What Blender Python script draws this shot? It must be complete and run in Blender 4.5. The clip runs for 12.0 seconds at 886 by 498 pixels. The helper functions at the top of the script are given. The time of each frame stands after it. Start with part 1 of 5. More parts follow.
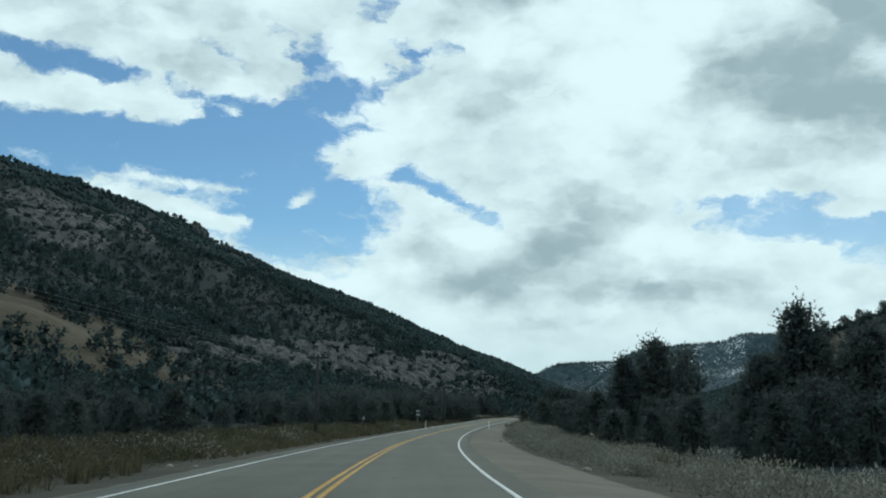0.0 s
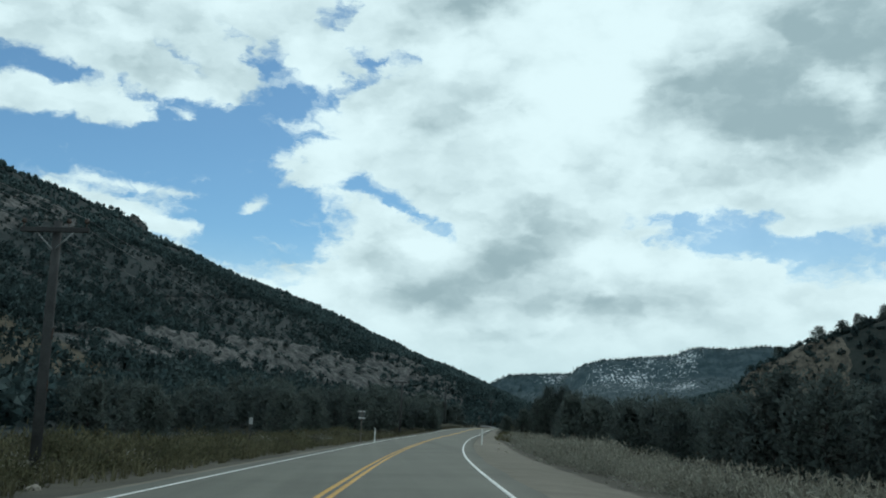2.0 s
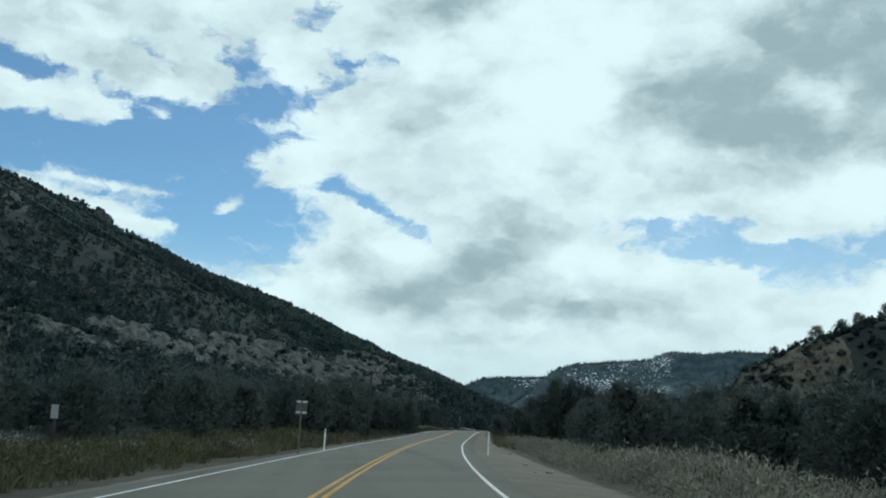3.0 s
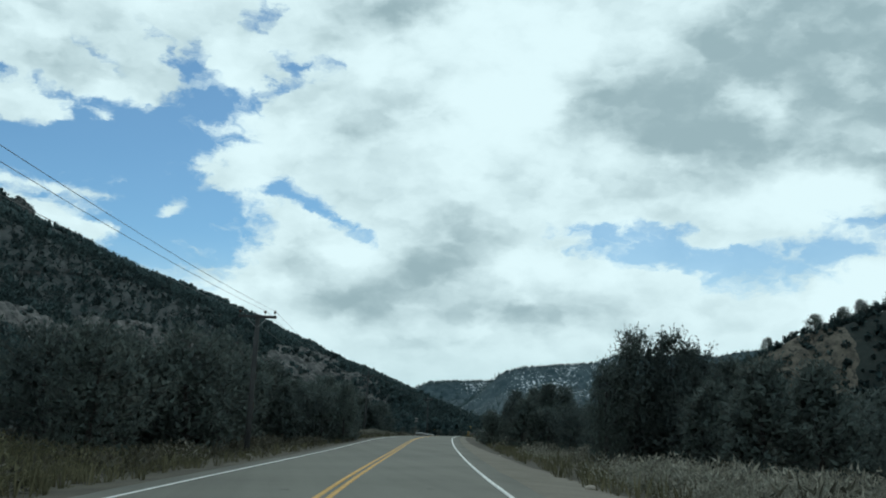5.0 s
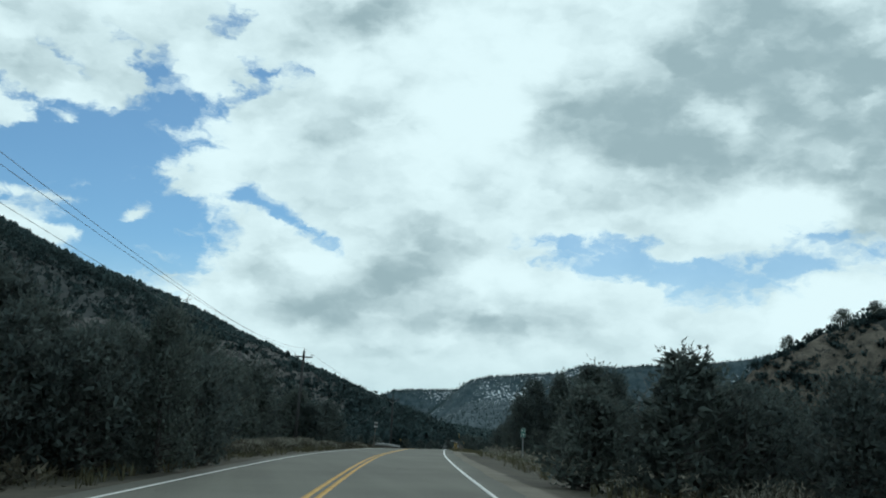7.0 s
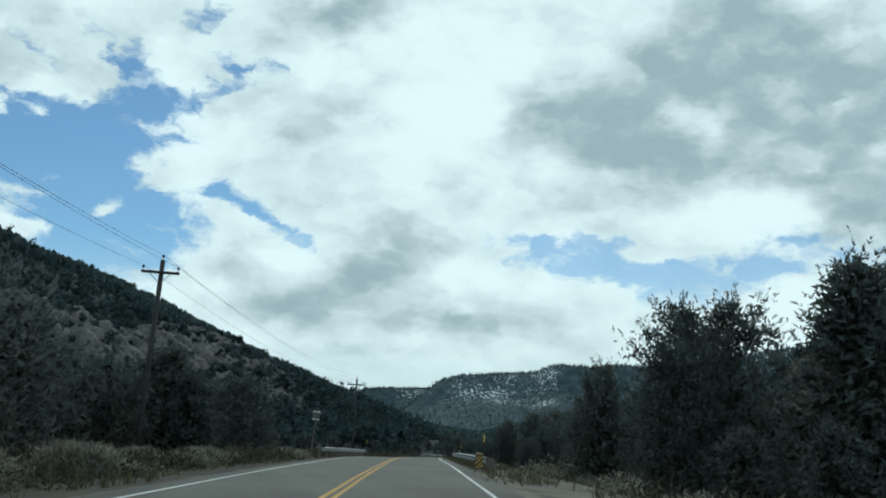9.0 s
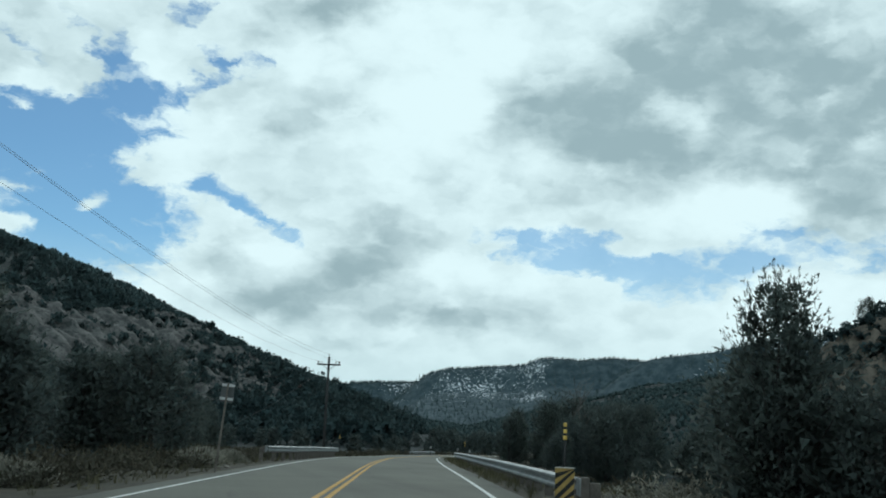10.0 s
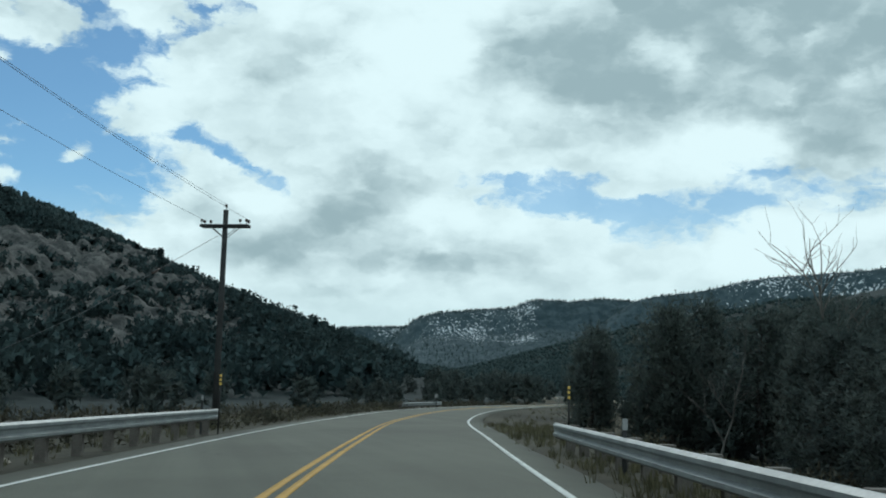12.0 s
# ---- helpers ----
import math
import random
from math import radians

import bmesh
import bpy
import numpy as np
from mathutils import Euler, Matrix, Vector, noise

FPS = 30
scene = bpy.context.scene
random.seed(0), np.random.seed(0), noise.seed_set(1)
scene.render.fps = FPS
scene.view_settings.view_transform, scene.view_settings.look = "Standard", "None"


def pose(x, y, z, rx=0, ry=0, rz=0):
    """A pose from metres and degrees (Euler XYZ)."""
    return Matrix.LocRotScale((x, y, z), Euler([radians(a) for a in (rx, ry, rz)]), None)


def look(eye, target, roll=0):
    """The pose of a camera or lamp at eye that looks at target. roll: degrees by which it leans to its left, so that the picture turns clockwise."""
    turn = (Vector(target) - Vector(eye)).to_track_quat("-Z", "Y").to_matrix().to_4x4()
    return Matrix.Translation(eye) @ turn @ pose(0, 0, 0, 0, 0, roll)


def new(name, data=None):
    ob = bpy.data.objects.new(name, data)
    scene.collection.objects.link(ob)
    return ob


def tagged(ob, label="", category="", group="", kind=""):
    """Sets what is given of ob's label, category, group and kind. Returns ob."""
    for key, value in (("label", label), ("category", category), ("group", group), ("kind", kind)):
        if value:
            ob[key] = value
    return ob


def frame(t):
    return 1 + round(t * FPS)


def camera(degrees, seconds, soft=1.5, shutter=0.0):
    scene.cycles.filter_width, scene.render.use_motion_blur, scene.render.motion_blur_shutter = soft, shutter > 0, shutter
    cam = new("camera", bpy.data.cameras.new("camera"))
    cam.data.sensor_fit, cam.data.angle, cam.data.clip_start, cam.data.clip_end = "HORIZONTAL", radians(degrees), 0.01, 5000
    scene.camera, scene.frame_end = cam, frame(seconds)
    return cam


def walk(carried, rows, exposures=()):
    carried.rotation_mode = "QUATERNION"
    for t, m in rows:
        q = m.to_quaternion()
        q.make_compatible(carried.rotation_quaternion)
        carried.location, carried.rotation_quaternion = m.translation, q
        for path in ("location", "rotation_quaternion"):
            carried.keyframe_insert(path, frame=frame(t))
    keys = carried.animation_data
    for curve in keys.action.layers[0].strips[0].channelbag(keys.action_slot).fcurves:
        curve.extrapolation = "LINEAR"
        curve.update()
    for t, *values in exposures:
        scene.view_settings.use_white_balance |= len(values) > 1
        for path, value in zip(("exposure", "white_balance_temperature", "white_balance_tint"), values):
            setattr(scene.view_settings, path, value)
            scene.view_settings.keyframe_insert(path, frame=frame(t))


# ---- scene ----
cam = camera(47.5, 12.0, soft=1.9)
PATH = [
    (0.0, pose(2.43, -3.91, 1.867, 99.24, -1.01, -1.66)),
    (0.5, pose(2.41, 9.52, 1.717, 99.53, -1.43, -2.48)),
    (1.0, pose(2.38, 22.91, 1.542, 99.73, -2.13, -3.20)),
    (1.5, pose(2.65, 36.26, 1.397, 99.81, -2.07, -3.82)),
    (2.0, pose(3.02, 49.62, 1.299, 99.90, -1.84, -4.53)),
    (2.5, pose(3.66, 63.05, 1.187, 100.02, -1.92, -5.28)),
    (3.0, pose(4.49, 76.40, 1.136, 100.10, -2.26, -6.04)),
    (3.5, pose(5.41, 89.96, 1.072, 100.13, -2.23, -6.86)),
    (5.5, pose(10.94, 142.43, 1.154, 100.64, -2.01, -9.69)),
    (6.0, pose(12.80, 155.36, 1.203, 100.83, -2.23, -10.25)),
    (6.5, pose(14.73, 168.28, 1.249, 100.96, -2.45, -10.75)),
    (7.0, pose(16.53, 181.21, 1.371, 101.06, -2.43, -11.14)),
    (9.0, pose(24.98, 232.68, 1.964, 101.06, -2.80, -12.76)),
    (9.5, pose(27.46, 245.56, 2.067, 100.96, -2.83, -13.16)),
    (10.0, pose(29.99, 258.38, 2.104, 100.76, -2.58, -13.47)),
    (10.5, pose(32.60, 271.29, 2.172, 100.43, -2.39, -13.85)),
    (11.0, pose(35.22, 284.25, 2.138, 99.45, -1.78, -13.92)),
    (11.5, pose(37.84, 297.10, 2.087, 98.39, -1.43, -13.81)),
    (12.0, pose(40.37, 309.65, 2.052, 97.66, -1.44, -14.01)),
]
walk(cam, PATH, [(0.0, 0.0, 6230, 6), (12.0, 0.0, 6230, 6)])

# ---- sky and sun ----
world = bpy.data.worlds.new("sky")
scene.world = world
world.use_nodes = True
wt = world.node_tree


def link_to(tree, value, socket):
    if hasattr(value, "is_output"):
        tree.links.new(value, socket)
    else:
        socket.default_value = value


def calc(tree, op, *values):
    n = tree.nodes.new("ShaderNodeMath")
    n.operation = op
    for v, s in zip(values, n.inputs):
        link_to(tree, v, s)
    return n.outputs[0]


def vcalc(tree, op, *values, out=0):
    n = tree.nodes.new("ShaderNodeVectorMath")
    n.operation = op
    for v, s in zip(values, n.inputs):
        link_to(tree, v, s)
    return n.outputs[out]


def noise_of(tree, vector, scale, detail=4.0, rough=0.55, out="Fac", distortion=0.0):
    n = tree.nodes.new("ShaderNodeTexNoise")
    n.inputs["Scale"].default_value, n.inputs["Detail"].default_value = scale, detail
    n.inputs["Roughness"].default_value, n.inputs["Distortion"].default_value = rough, distortion
    if vector is not None:
        tree.links.new(vector, n.inputs["Vector"])
    return n.outputs[out]


def ramp(tree, value, low, high, a=0.0, b=1.0):
    n = tree.nodes.new("ShaderNodeMapRange")
    n.interpolation_type = "SMOOTHSTEP"
    for name, v in (("Value", value), ("From Min", low), ("From Max", high), ("To Min", a), ("To Max", b)):
        link_to(tree, v, n.inputs[name])
    return n.outputs[0]


def mix(tree, fac, a, b, kind="MIX"):
    n = tree.nodes.new("ShaderNodeMix")
    n.data_type, n.blend_type = "RGBA", kind
    for v, s in ((fac, n.inputs[0]), (a, n.inputs[6]), (b, n.inputs[7])):
        if isinstance(v, tuple) and len(v) == 3:
            v = (*v, 1.0)
        link_to(tree, v, s)
    return n.outputs[2]


SUN_AZ, SUN_EL = 14.0, 38.0
sky = wt.nodes.new("ShaderNodeTexSky")
sky.sky_type, sky.sun_disc = "NISHITA", False
sky.sun_elevation, sky.sun_rotation = radians(SUN_EL), radians(SUN_AZ)
sky.altitude, sky.ozone_density, sky.air_density, sky.dust_density = 2000, 4.0, 1.2, 0.6
coord = wt.nodes.new("ShaderNodeTexCoord").outputs["Generated"]
sep = wt.nodes.new("ShaderNodeSeparateXYZ")
wt.links.new(coord, sep.inputs[0])
azimuth = calc(wt, "MULTIPLY", calc(wt, "ARCTAN2", sep.outputs[0], sep.outputs[1]), 57.296)
elevation = calc(wt, "MULTIPLY", calc(wt, "ARCSINE", sep.outputs[2]), 57.296)
comb = wt.nodes.new("ShaderNodeCombineXYZ")
wt.links.new(azimuth, comb.inputs[0])
wt.links.new(elevation, comb.inputs[1])
place = comb.outputs[0]
flat = vcalc(wt, "MULTIPLY", place, (1.0, 1.7, 1.0))


def swirl(scale, detail, reach, rough=0.55):
    """A shift of the sky's places by noise, in degrees."""
    n = vcalc(wt, "SUBTRACT", noise_of(wt, flat, scale, detail, rough, "Color"), (0.5, 0.5, 0.5))
    return vcalc(wt, "MULTIPLY", n, (reach, reach * 0.6, 0.0))


def patches(rows, where, hard=False):
    """Sum of soft tilted oval patches: azimuth, elevation, half length, half height, tilt in degrees, weight."""
    total = 0.0
    for a, e, sa, se, tilt, w in rows:
        m = wt.nodes.new("ShaderNodeMapping")
        m.vector_type = "TEXTURE"
        wt.links.new(where, m.inputs[0])
        m.inputs[1].default_value, m.inputs[2].default_value, m.inputs[3].default_value = (a, e, 0), (0, 0, radians(tilt)), (sa, se, 1)
        d = vcalc(wt, "DOT_PRODUCT", m.outputs[0], m.outputs[0], out=1)
        if hard:
            d = calc(wt, "POWER", d, 1.7)
        total = calc(wt, "MULTIPLY_ADD", calc(wt, "EXPONENT", calc(wt, "MULTIPLY", d, -0.9)), w, total)
    return total


# blue openings between the clouds, and the small torn ones
GAPS = [(-15.1, 14.4, 10.5, 1.40, 4, 1.0), (-21.6, 14.7, 4.4, 1.2, 1, 0.8), (-8.8, 13.3, 6.3, 2.5, -7, 1.1), (-5.6, 10.4, 3.6, 2.3, -8, 1.0), (-9.3, 9.8, 2.9, 1.6, -8, 0.8), (-5.3, 17.7, 2.3, 0.8, 7, 1.0), (-8.5, 16.3, 4.8, 1.1, 0, 0.95), (-20.3, 18.1, 5.0, 0.85, -7, 1.25), (-13.0, 17.0, 2.0, 0.5, -30, 0.6),
        (1.7, 12.0, 4.1, 0.7, -32, 0.95), (-1.1, 12.6, 1.3, 0.9, 1, 0.5), (20.7, 10.7, 5.0, 1.2, -5, 1.15), (25.3, 9.2, 3.3, 1.1, 0, 0.75), (29.4, 10.6, 4.4, 1.5, 10, 0.8), (-19.5, 10.5, 6.0, 2.6, 0, 1.0), (37.5, 10.8, 3.5, 1.0, 5, 0.6)]
CHINKS = [(-1.2, 19.2, 2.0, 0.6, 39, 0.6), (-6.3, 20.2, 1.2, 0.8, -66, 0.55), (-2.7, 22.6, 0.9, 1.1, -66, 0.8), (1.5, 20.1, 1.6, 0.4, 29, 0.45), (-5.8, 18.8, 2.2, 0.9, -33, 0.5), (-0.1, 20.5, 2.3, 0.5, 0, 0.45), (-8.1, 20.3, 1.8, 0.45, -42, 0.4), (-11.0, 19.4, 2.0, 0.3, -25, 0.3)]
# cloud streaks and lobes that stand before the blue
WISPS = [(-18.7, 16.6, 4.0, 0.72, 0, 1.1), (-13.8, 16.1, 1.3, 0.45, 0, 0.9), (-10.7, 16.4, 0.6, 0.44, -26, 0.6), (-13.1, 12.3, 3.5, 0.24, -4, 0.6), (-6.8, 11.7, 1.0, 0.35, 37, 0.95), (-14.3, 11.0, 3.8, 0.5, -14, 1.1), (-10.7, 10.4, 1.6, 0.22, 3, 0.8), (-5.2, 14.4, 0.8, 0.6, -17, 0.5),
         (-2.7, 14.2, 2.2, 0.8, 20, 1.0), (2.6, 9.8, 2.4, 0.55, -4, 1.1), (0.7, 11.6, 2.4, 0.5, -21, 0.9), (-15.6, 14.7, 0.8, 0.28, -10, 0.4), (24.1, 11.2, 2.8, 0.4, 3, 0.9), (21.0, 9.0, 2.0, 0.26, -10, 0.85), (28.0, 11.6, 1.8, 0.5, -2, 0.6), (16.3, 10.9, 1.0, 0.5, 10, 0.4)]
# the dark deck, the dull puffs and the bright lobes
DECK = [(20.3, 18.0, 4.2, 1.6, -21, 0.95), (25.8, 16.7, 5.4, 1.9, -15, 0.9), (25.2, 20.9, 5.4, 2.1, 20, 0.8), (30.8, 22.3, 5.5, 2.6, -6, 0.8), (31.8, 19.0, 3.7, 2.0, -5, 0.7), (34.8, 14.2, 2.7, 2.5, -4, 1.0), (33.0, 19.1, 4.6, 1.7, -6, 0.4), (39.0, 18.5, 4.0, 4.0, 0, 0.9)]
PUFFS = [(5.7, 23.7, 3.2, 1.3, 16, 0.95), (9.0, 10.7, 3.1, 1.8, 12, 0.95), (7.2, 8.8, 2.3, 0.9, 2, 0.5), (3.7, 7.2, 2.6, 1.1, 3, 0.85), (14.7, 7.1, 3.5, 1.1, 1, 0.7), (10.5, 7.0, 2.9, 0.9, 2, 0.4), (8.5, 5.1, 3.5, 0.38, 2, 0.4), (7.4, 17.9, 2.0, 1.0, -26, 0.45),
         (3.1, 16.9, 1.7, 0.75, 4, 0.4), (19.4, 13.8, 5.1, 0.9, 2, 0.35), (0.0, 10.0, 1.9, 1.9, 4, 0.4), (-13.1, 19.0, 2.6, 0.8, -11, 0.35), (-16.0, 21.3, 8.0, 1.8, -8, 0.4)]
LOBES = [(11.7, 19.5, 3.7, 4.8, -22, -0.5), (27.3, 17.2, 0.8, 1.8, -23, -0.6), (30.8, 13.4, 1.9, 1.3, 18, -0.75), (28.7, 13.3, 2.6, 1.3, -2, -0.5), (15.3, 9.1, 2.2, 0.8, -19, -0.5), (13.1, 7.6, 1.6, 0.6, 2, -0.3), (2.6, 10.0, 2.3, 0.5, -2, -0.6), (32.2, 8.2, 4.2, 1.4, 11, -0.6), (-3.5, 17.9, 1.9, 1.8, 6, -0.3), (-4.5, 7.3, 1.8, 0.9, -6, -0.5), (36.3, 17.0, 0.9, 1.2, -10, -0.4)]
ragged = vcalc(wt, "ADD", place, vcalc(wt, "ADD", swirl(0.20, 3, 2.0), swirl(0.6, 6, 3.0, 0.58)))
wispy = vcalc(wt, "ADD", place, swirl(0.6, 6, 1.4, 0.65))
soft_line = vcalc(wt, "ADD", place, vcalc(wt, "ADD", swirl(0.16, 3, 1.8), swirl(0.55, 5, 2.0)))
fine = noise_of(wt, vcalc(wt, "ADD", vcalc(wt, "MULTIPLY", ragged, (1.0, 1.9, 1.0)), (5.0, 2.0, 8.0)), 0.55, 6, 0.58)
gaps = patches(GAPS + CHINKS, ragged, True)
clear = calc(wt, "SUBTRACT", gaps, calc(wt, "MULTIPLY", patches(WISPS, wispy), 1.35))
clear = calc(wt, "ADD", clear, calc(wt, "MULTIPLY", calc(wt, "SUBTRACT", fine, 0.5), ramp(wt, gaps, 0.0, 0.35, 0.5, 2.8)))
clear = ramp(wt, clear, 0.08, 1.02, 0.0, calc(wt, "MULTIPLY", ramp(wt, elevation, 4.0, 11.0, 0.50, 0.98), ramp(wt, azimuth, 8.0, 20.0, 1.0, 0.80)))
billow = noise_of(wt, vcalc(wt, "ADD", vcalc(wt, "MULTIPLY", soft_line, (1.0, 1.6, 1.0)), (31.0, 17.0, 5.0)), 0.16, 7, 0.5)
puff = noise_of(wt, vcalc(wt, "ADD", vcalc(wt, "MULTIPLY", ragged, (1.0, 1.6, 1.0)), (3.0, 57.0, 9.0)), 0.34, 5, 0.45)
shade = calc(wt, "MULTIPLY", calc(wt, "MINIMUM", patches(DECK + PUFFS, soft_line), 1.0), calc(wt, "MULTIPLY_ADD", puff, 1.1, 0.38))
shade = calc(wt, "ADD", shade, patches(LOBES, soft_line))
shade = calc(wt, "ADD", shade, calc(wt, "MULTIPLY", calc(wt, "SUBTRACT", billow, 0.5), 1.2))
shade = calc(wt, "ADD", shade, calc(wt, "MULTIPLY", calc(wt, "SUBTRACT", puff, 0.5), 1.3))
shade = ramp(wt, shade, -0.42, 1.12)
cloud = mix(wt, shade, (0.79, 0.945, 0.96), (0.335, 0.452, 0.482))
cloud = mix(wt, ramp(wt, elevation, 1.0, 7.5, 0.75, 0.0), cloud, (0.58, 0.745, 0.765))
# bright round the horizon; the unseen cloud overhead is dulled to dim the road
cloud = mix(wt, 1.0, cloud, mix(wt, ramp(wt, elevation, 26.0, 58.0), (1.0, 1.0, 1.0), (0.50, 0.53, 0.58)), "MULTIPLY")
blue = mix(wt, 1.0, sky.outputs[0], (0.062, 0.079, 0.078), "MULTIPLY")
wt.links.new(mix(wt, clear, cloud, blue), wt.nodes["Background"].inputs[0])
wt.nodes["Background"].inputs[1].default_value = 1.0

sun = new("sun", bpy.data.lights.new("sun", "SUN"))
sun.data.energy, sun.data.angle, sun.data.color = 0.7, radians(14), (1.0, 0.97, 0.92)
sun.matrix_world = look((0, 0, 0), (-math.sin(radians(SUN_AZ)) * math.cos(radians(SUN_EL)), -math.cos(radians(SUN_AZ)) * math.cos(radians(SUN_EL)), -math.sin(radians(SUN_EL))))


# ---- materials ----
def surface(name, a, b, scale=3.0, fine_scale=40.0, rough=0.85, bump=0.3, metal=0.0, spots=None, island=0.0, each=0.0, spec=0.3, thin=0.0):
    """A two-scale mottled surface between the colours a and b. spots: colour, scale and share of stains."""
    m = bpy.data.materials.new(name)
    m.use_nodes = True
    t = m.node_tree
    bs = t.nodes["Principled BSDF"]
    pos = t.nodes.new("ShaderNodeTexCoord").outputs["Object"]
    coarse, grain = noise_of(t, pos, scale, 4), noise_of(t, pos, fine_scale, 3, 0.6)
    f = calc(t, "ADD", calc(t, "MULTIPLY", coarse, 0.65), calc(t, "MULTIPLY", grain, 0.35))
    c = mix(t, ramp(t, f, 0.32, 0.68), a, b)
    if spots:
        c = mix(t, ramp(t, noise_of(t, pos, spots[1], 5, 0.65), spots[2], spots[2] + 0.08), c, spots[0])
    if island:
        g = t.nodes.new("ShaderNodeNewGeometry").outputs["Random Per Island"]
        c = mix(t, 1.0, c, mix(t, g, (1 - island,) * 3, (1 + island,) * 3), "MULTIPLY")
    if each:
        g = t.nodes.new("ShaderNodeObjectInfo").outputs["Random"]
        c = mix(t, 1.0, c, mix(t, g, (1 - each,) * 3, (1 + each, 1 + each * 0.8, 1 + each * 0.5)), "MULTIPLY")
    t.links.new(c, bs.inputs["Base Color"])
    bs.inputs["Roughness"].default_value, bs.inputs["Metallic"].default_value = rough, metal
    bs.inputs["Specular IOR Level"].default_value = spec
    if thin:
        # leaves and stalks let light through
        through_light, both = t.nodes.new("ShaderNodeBsdfTranslucent"), t.nodes.new("ShaderNodeMixShader")
        t.links.new(c, through_light.inputs[0])
        both.inputs[0].default_value = thin
        t.links.new(bs.outputs[0], both.inputs[1])
        t.links.new(through_light.outputs[0], both.inputs[2])
        t.links.new(both.outputs[0], t.nodes["Material Output"].inputs[0])
    if bump:
        n = t.nodes.new("ShaderNodeBump")
        n.inputs["Strength"].default_value, n.inputs["Distance"].default_value = bump, 0.6 / fine_scale
        t.links.new(f, n.inputs["Height"])
        t.links.new(n.outputs[0], bs.inputs["Normal"])
    return m


def asphalt_material():
    m = bpy.data.materials.new("asphalt")
    m.use_nodes = True
    t = m.node_tree
    bs = t.nodes["Principled BSDF"]
    pos = t.nodes.new("ShaderNodeTexCoord").outputs["Object"]
    track = noise_of(t, vcalc(t, "MULTIPLY", pos, (1.0, 0.012, 1.0)), 0.9, 4, 0.55)
    patch, grain = noise_of(t, pos, 0.16, 5, 0.6), noise_of(t, pos, 45.0, 3, 0.7)
    f = calc(t, "ADD", calc(t, "MULTIPLY", track, 0.35), calc(t, "ADD", calc(t, "MULTIPLY", patch, 0.35), calc(t, "MULTIPLY", grain, 0.30)))
    c = mix(t, ramp(t, f, 0.36, 0.64), (0.080, 0.084, 0.067), (0.134, 0.140, 0.112))
    c = mix(t, ramp(t, noise_of(t, vcalc(t, "MULTIPLY", pos, (1.0, 0.25, 1.0)), 0.7, 6, 0.7), 0.63, 0.70), c, (0.07, 0.072, 0.06))
    t.links.new(c, bs.inputs["Base Color"])
    bs.inputs["Roughness"].default_value, bs.inputs["Specular IOR Level"].default_value = 0.82, 0.25
    n = t.nodes.new("ShaderNodeBump")
    n.inputs["Strength"].default_value, n.inputs["Distance"].default_value = 0.3, 0.012
    t.links.new(grain, n.inputs["Height"])
    t.links.new(n.outputs[0], bs.inputs["Normal"])
    return m


ASPHALT = asphalt_material()
YELLOW = surface("yellow_paint", (0.44, 0.24, 0.034), (0.60, 0.34, 0.055), 1.2, 30, 0.7, 0.15, spots=((0.2, 0.16, 0.08), 5.0, 0.62))
WHITE = surface("white_paint", (0.58, 0.59, 0.56), (0.78, 0.79, 0.76), 1.2, 30, 0.7, 0.15, spots=((0.25, 0.25, 0.23), 6.0, 0.64))
ROCK = surface("limestone", (0.042, 0.045, 0.045), (0.156, 0.155, 0.146), 0.30, 2.4, 0.92, 1.0, spots=((0.038, 0.044, 0.043), 0.7, 0.53))
RED_ROCK = surface("ochre_sandstone", (0.072, 0.065, 0.054), (0.195, 0.168, 0.134), 0.28, 2.2, 0.92, 1.0, spots=((0.055, 0.052, 0.045), 0.6, 0.54))
WOOD = surface("weathered_pole", (0.030, 0.031, 0.032), (0.062, 0.063, 0.064), 1.5, 25, 0.9, 0.4)
BARK = surface("bark", (0.035, 0.032, 0.029), (0.078, 0.071, 0.064), 4, 30, 0.95, 0.5)
DEAD = surface("bare_wood", (0.09, 0.085, 0.078), (0.17, 0.16, 0.145), 4, 30, 0.9, 0.4)
LEAF = surface("juniper_foliage", (0.092, 0.124, 0.121), (0.152, 0.186, 0.173), 0.9, 6, 0.9, 0, island=0.12, each=0.16, spec=0.1, thin=0.5)
# slope foliage: the hillside's haze is mixed into its green as extra blue
FAR_LEAF = surface("hazy_woodland_foliage", (0.040, 0.070, 0.074), (0.084, 0.122, 0.121), 0.05, 0.8, 0.9, 0, island=0.18, spec=0.1, thin=0.3)
STRAW = surface("dry_grass_blades", (0.062, 0.062, 0.037), (0.150, 0.140, 0.085), 0.35, 6, 0.9, 0, island=0.35, spec=0.15, thin=0.4)
BRUSH = surface("rabbitbrush_twigs", (0.19, 0.195, 0.160), (0.42, 0.415, 0.345), 0.5, 6, 0.9, 0, island=0.35, spec=0.15, thin=0.4)
SAGE = surface("grey_green_twigs", (0.058, 0.060, 0.046), (0.135, 0.128, 0.096), 0.6, 6, 0.9, 0, island=0.35, spec=0.15, thin=0.4)
OLIVE = surface("tan_green_twigs", (0.072, 0.077, 0.046), (0.185, 0.180, 0.108), 0.4, 6, 0.9, 0, island=0.3, spec=0.15, thin=0.4)
STEEL = surface("galvanised_steel", (0.24, 0.26, 0.265), (0.36, 0.38, 0.385), 2.0, 18, 0.55, 0.08, 0.55, spots=((0.28, 0.25, 0.22), 3.0, 0.66))
POST_WOOD = surface("grey_timber", (0.10, 0.09, 0.08), (0.20, 0.18, 0.16), 3, 30, 0.9, 0.4)
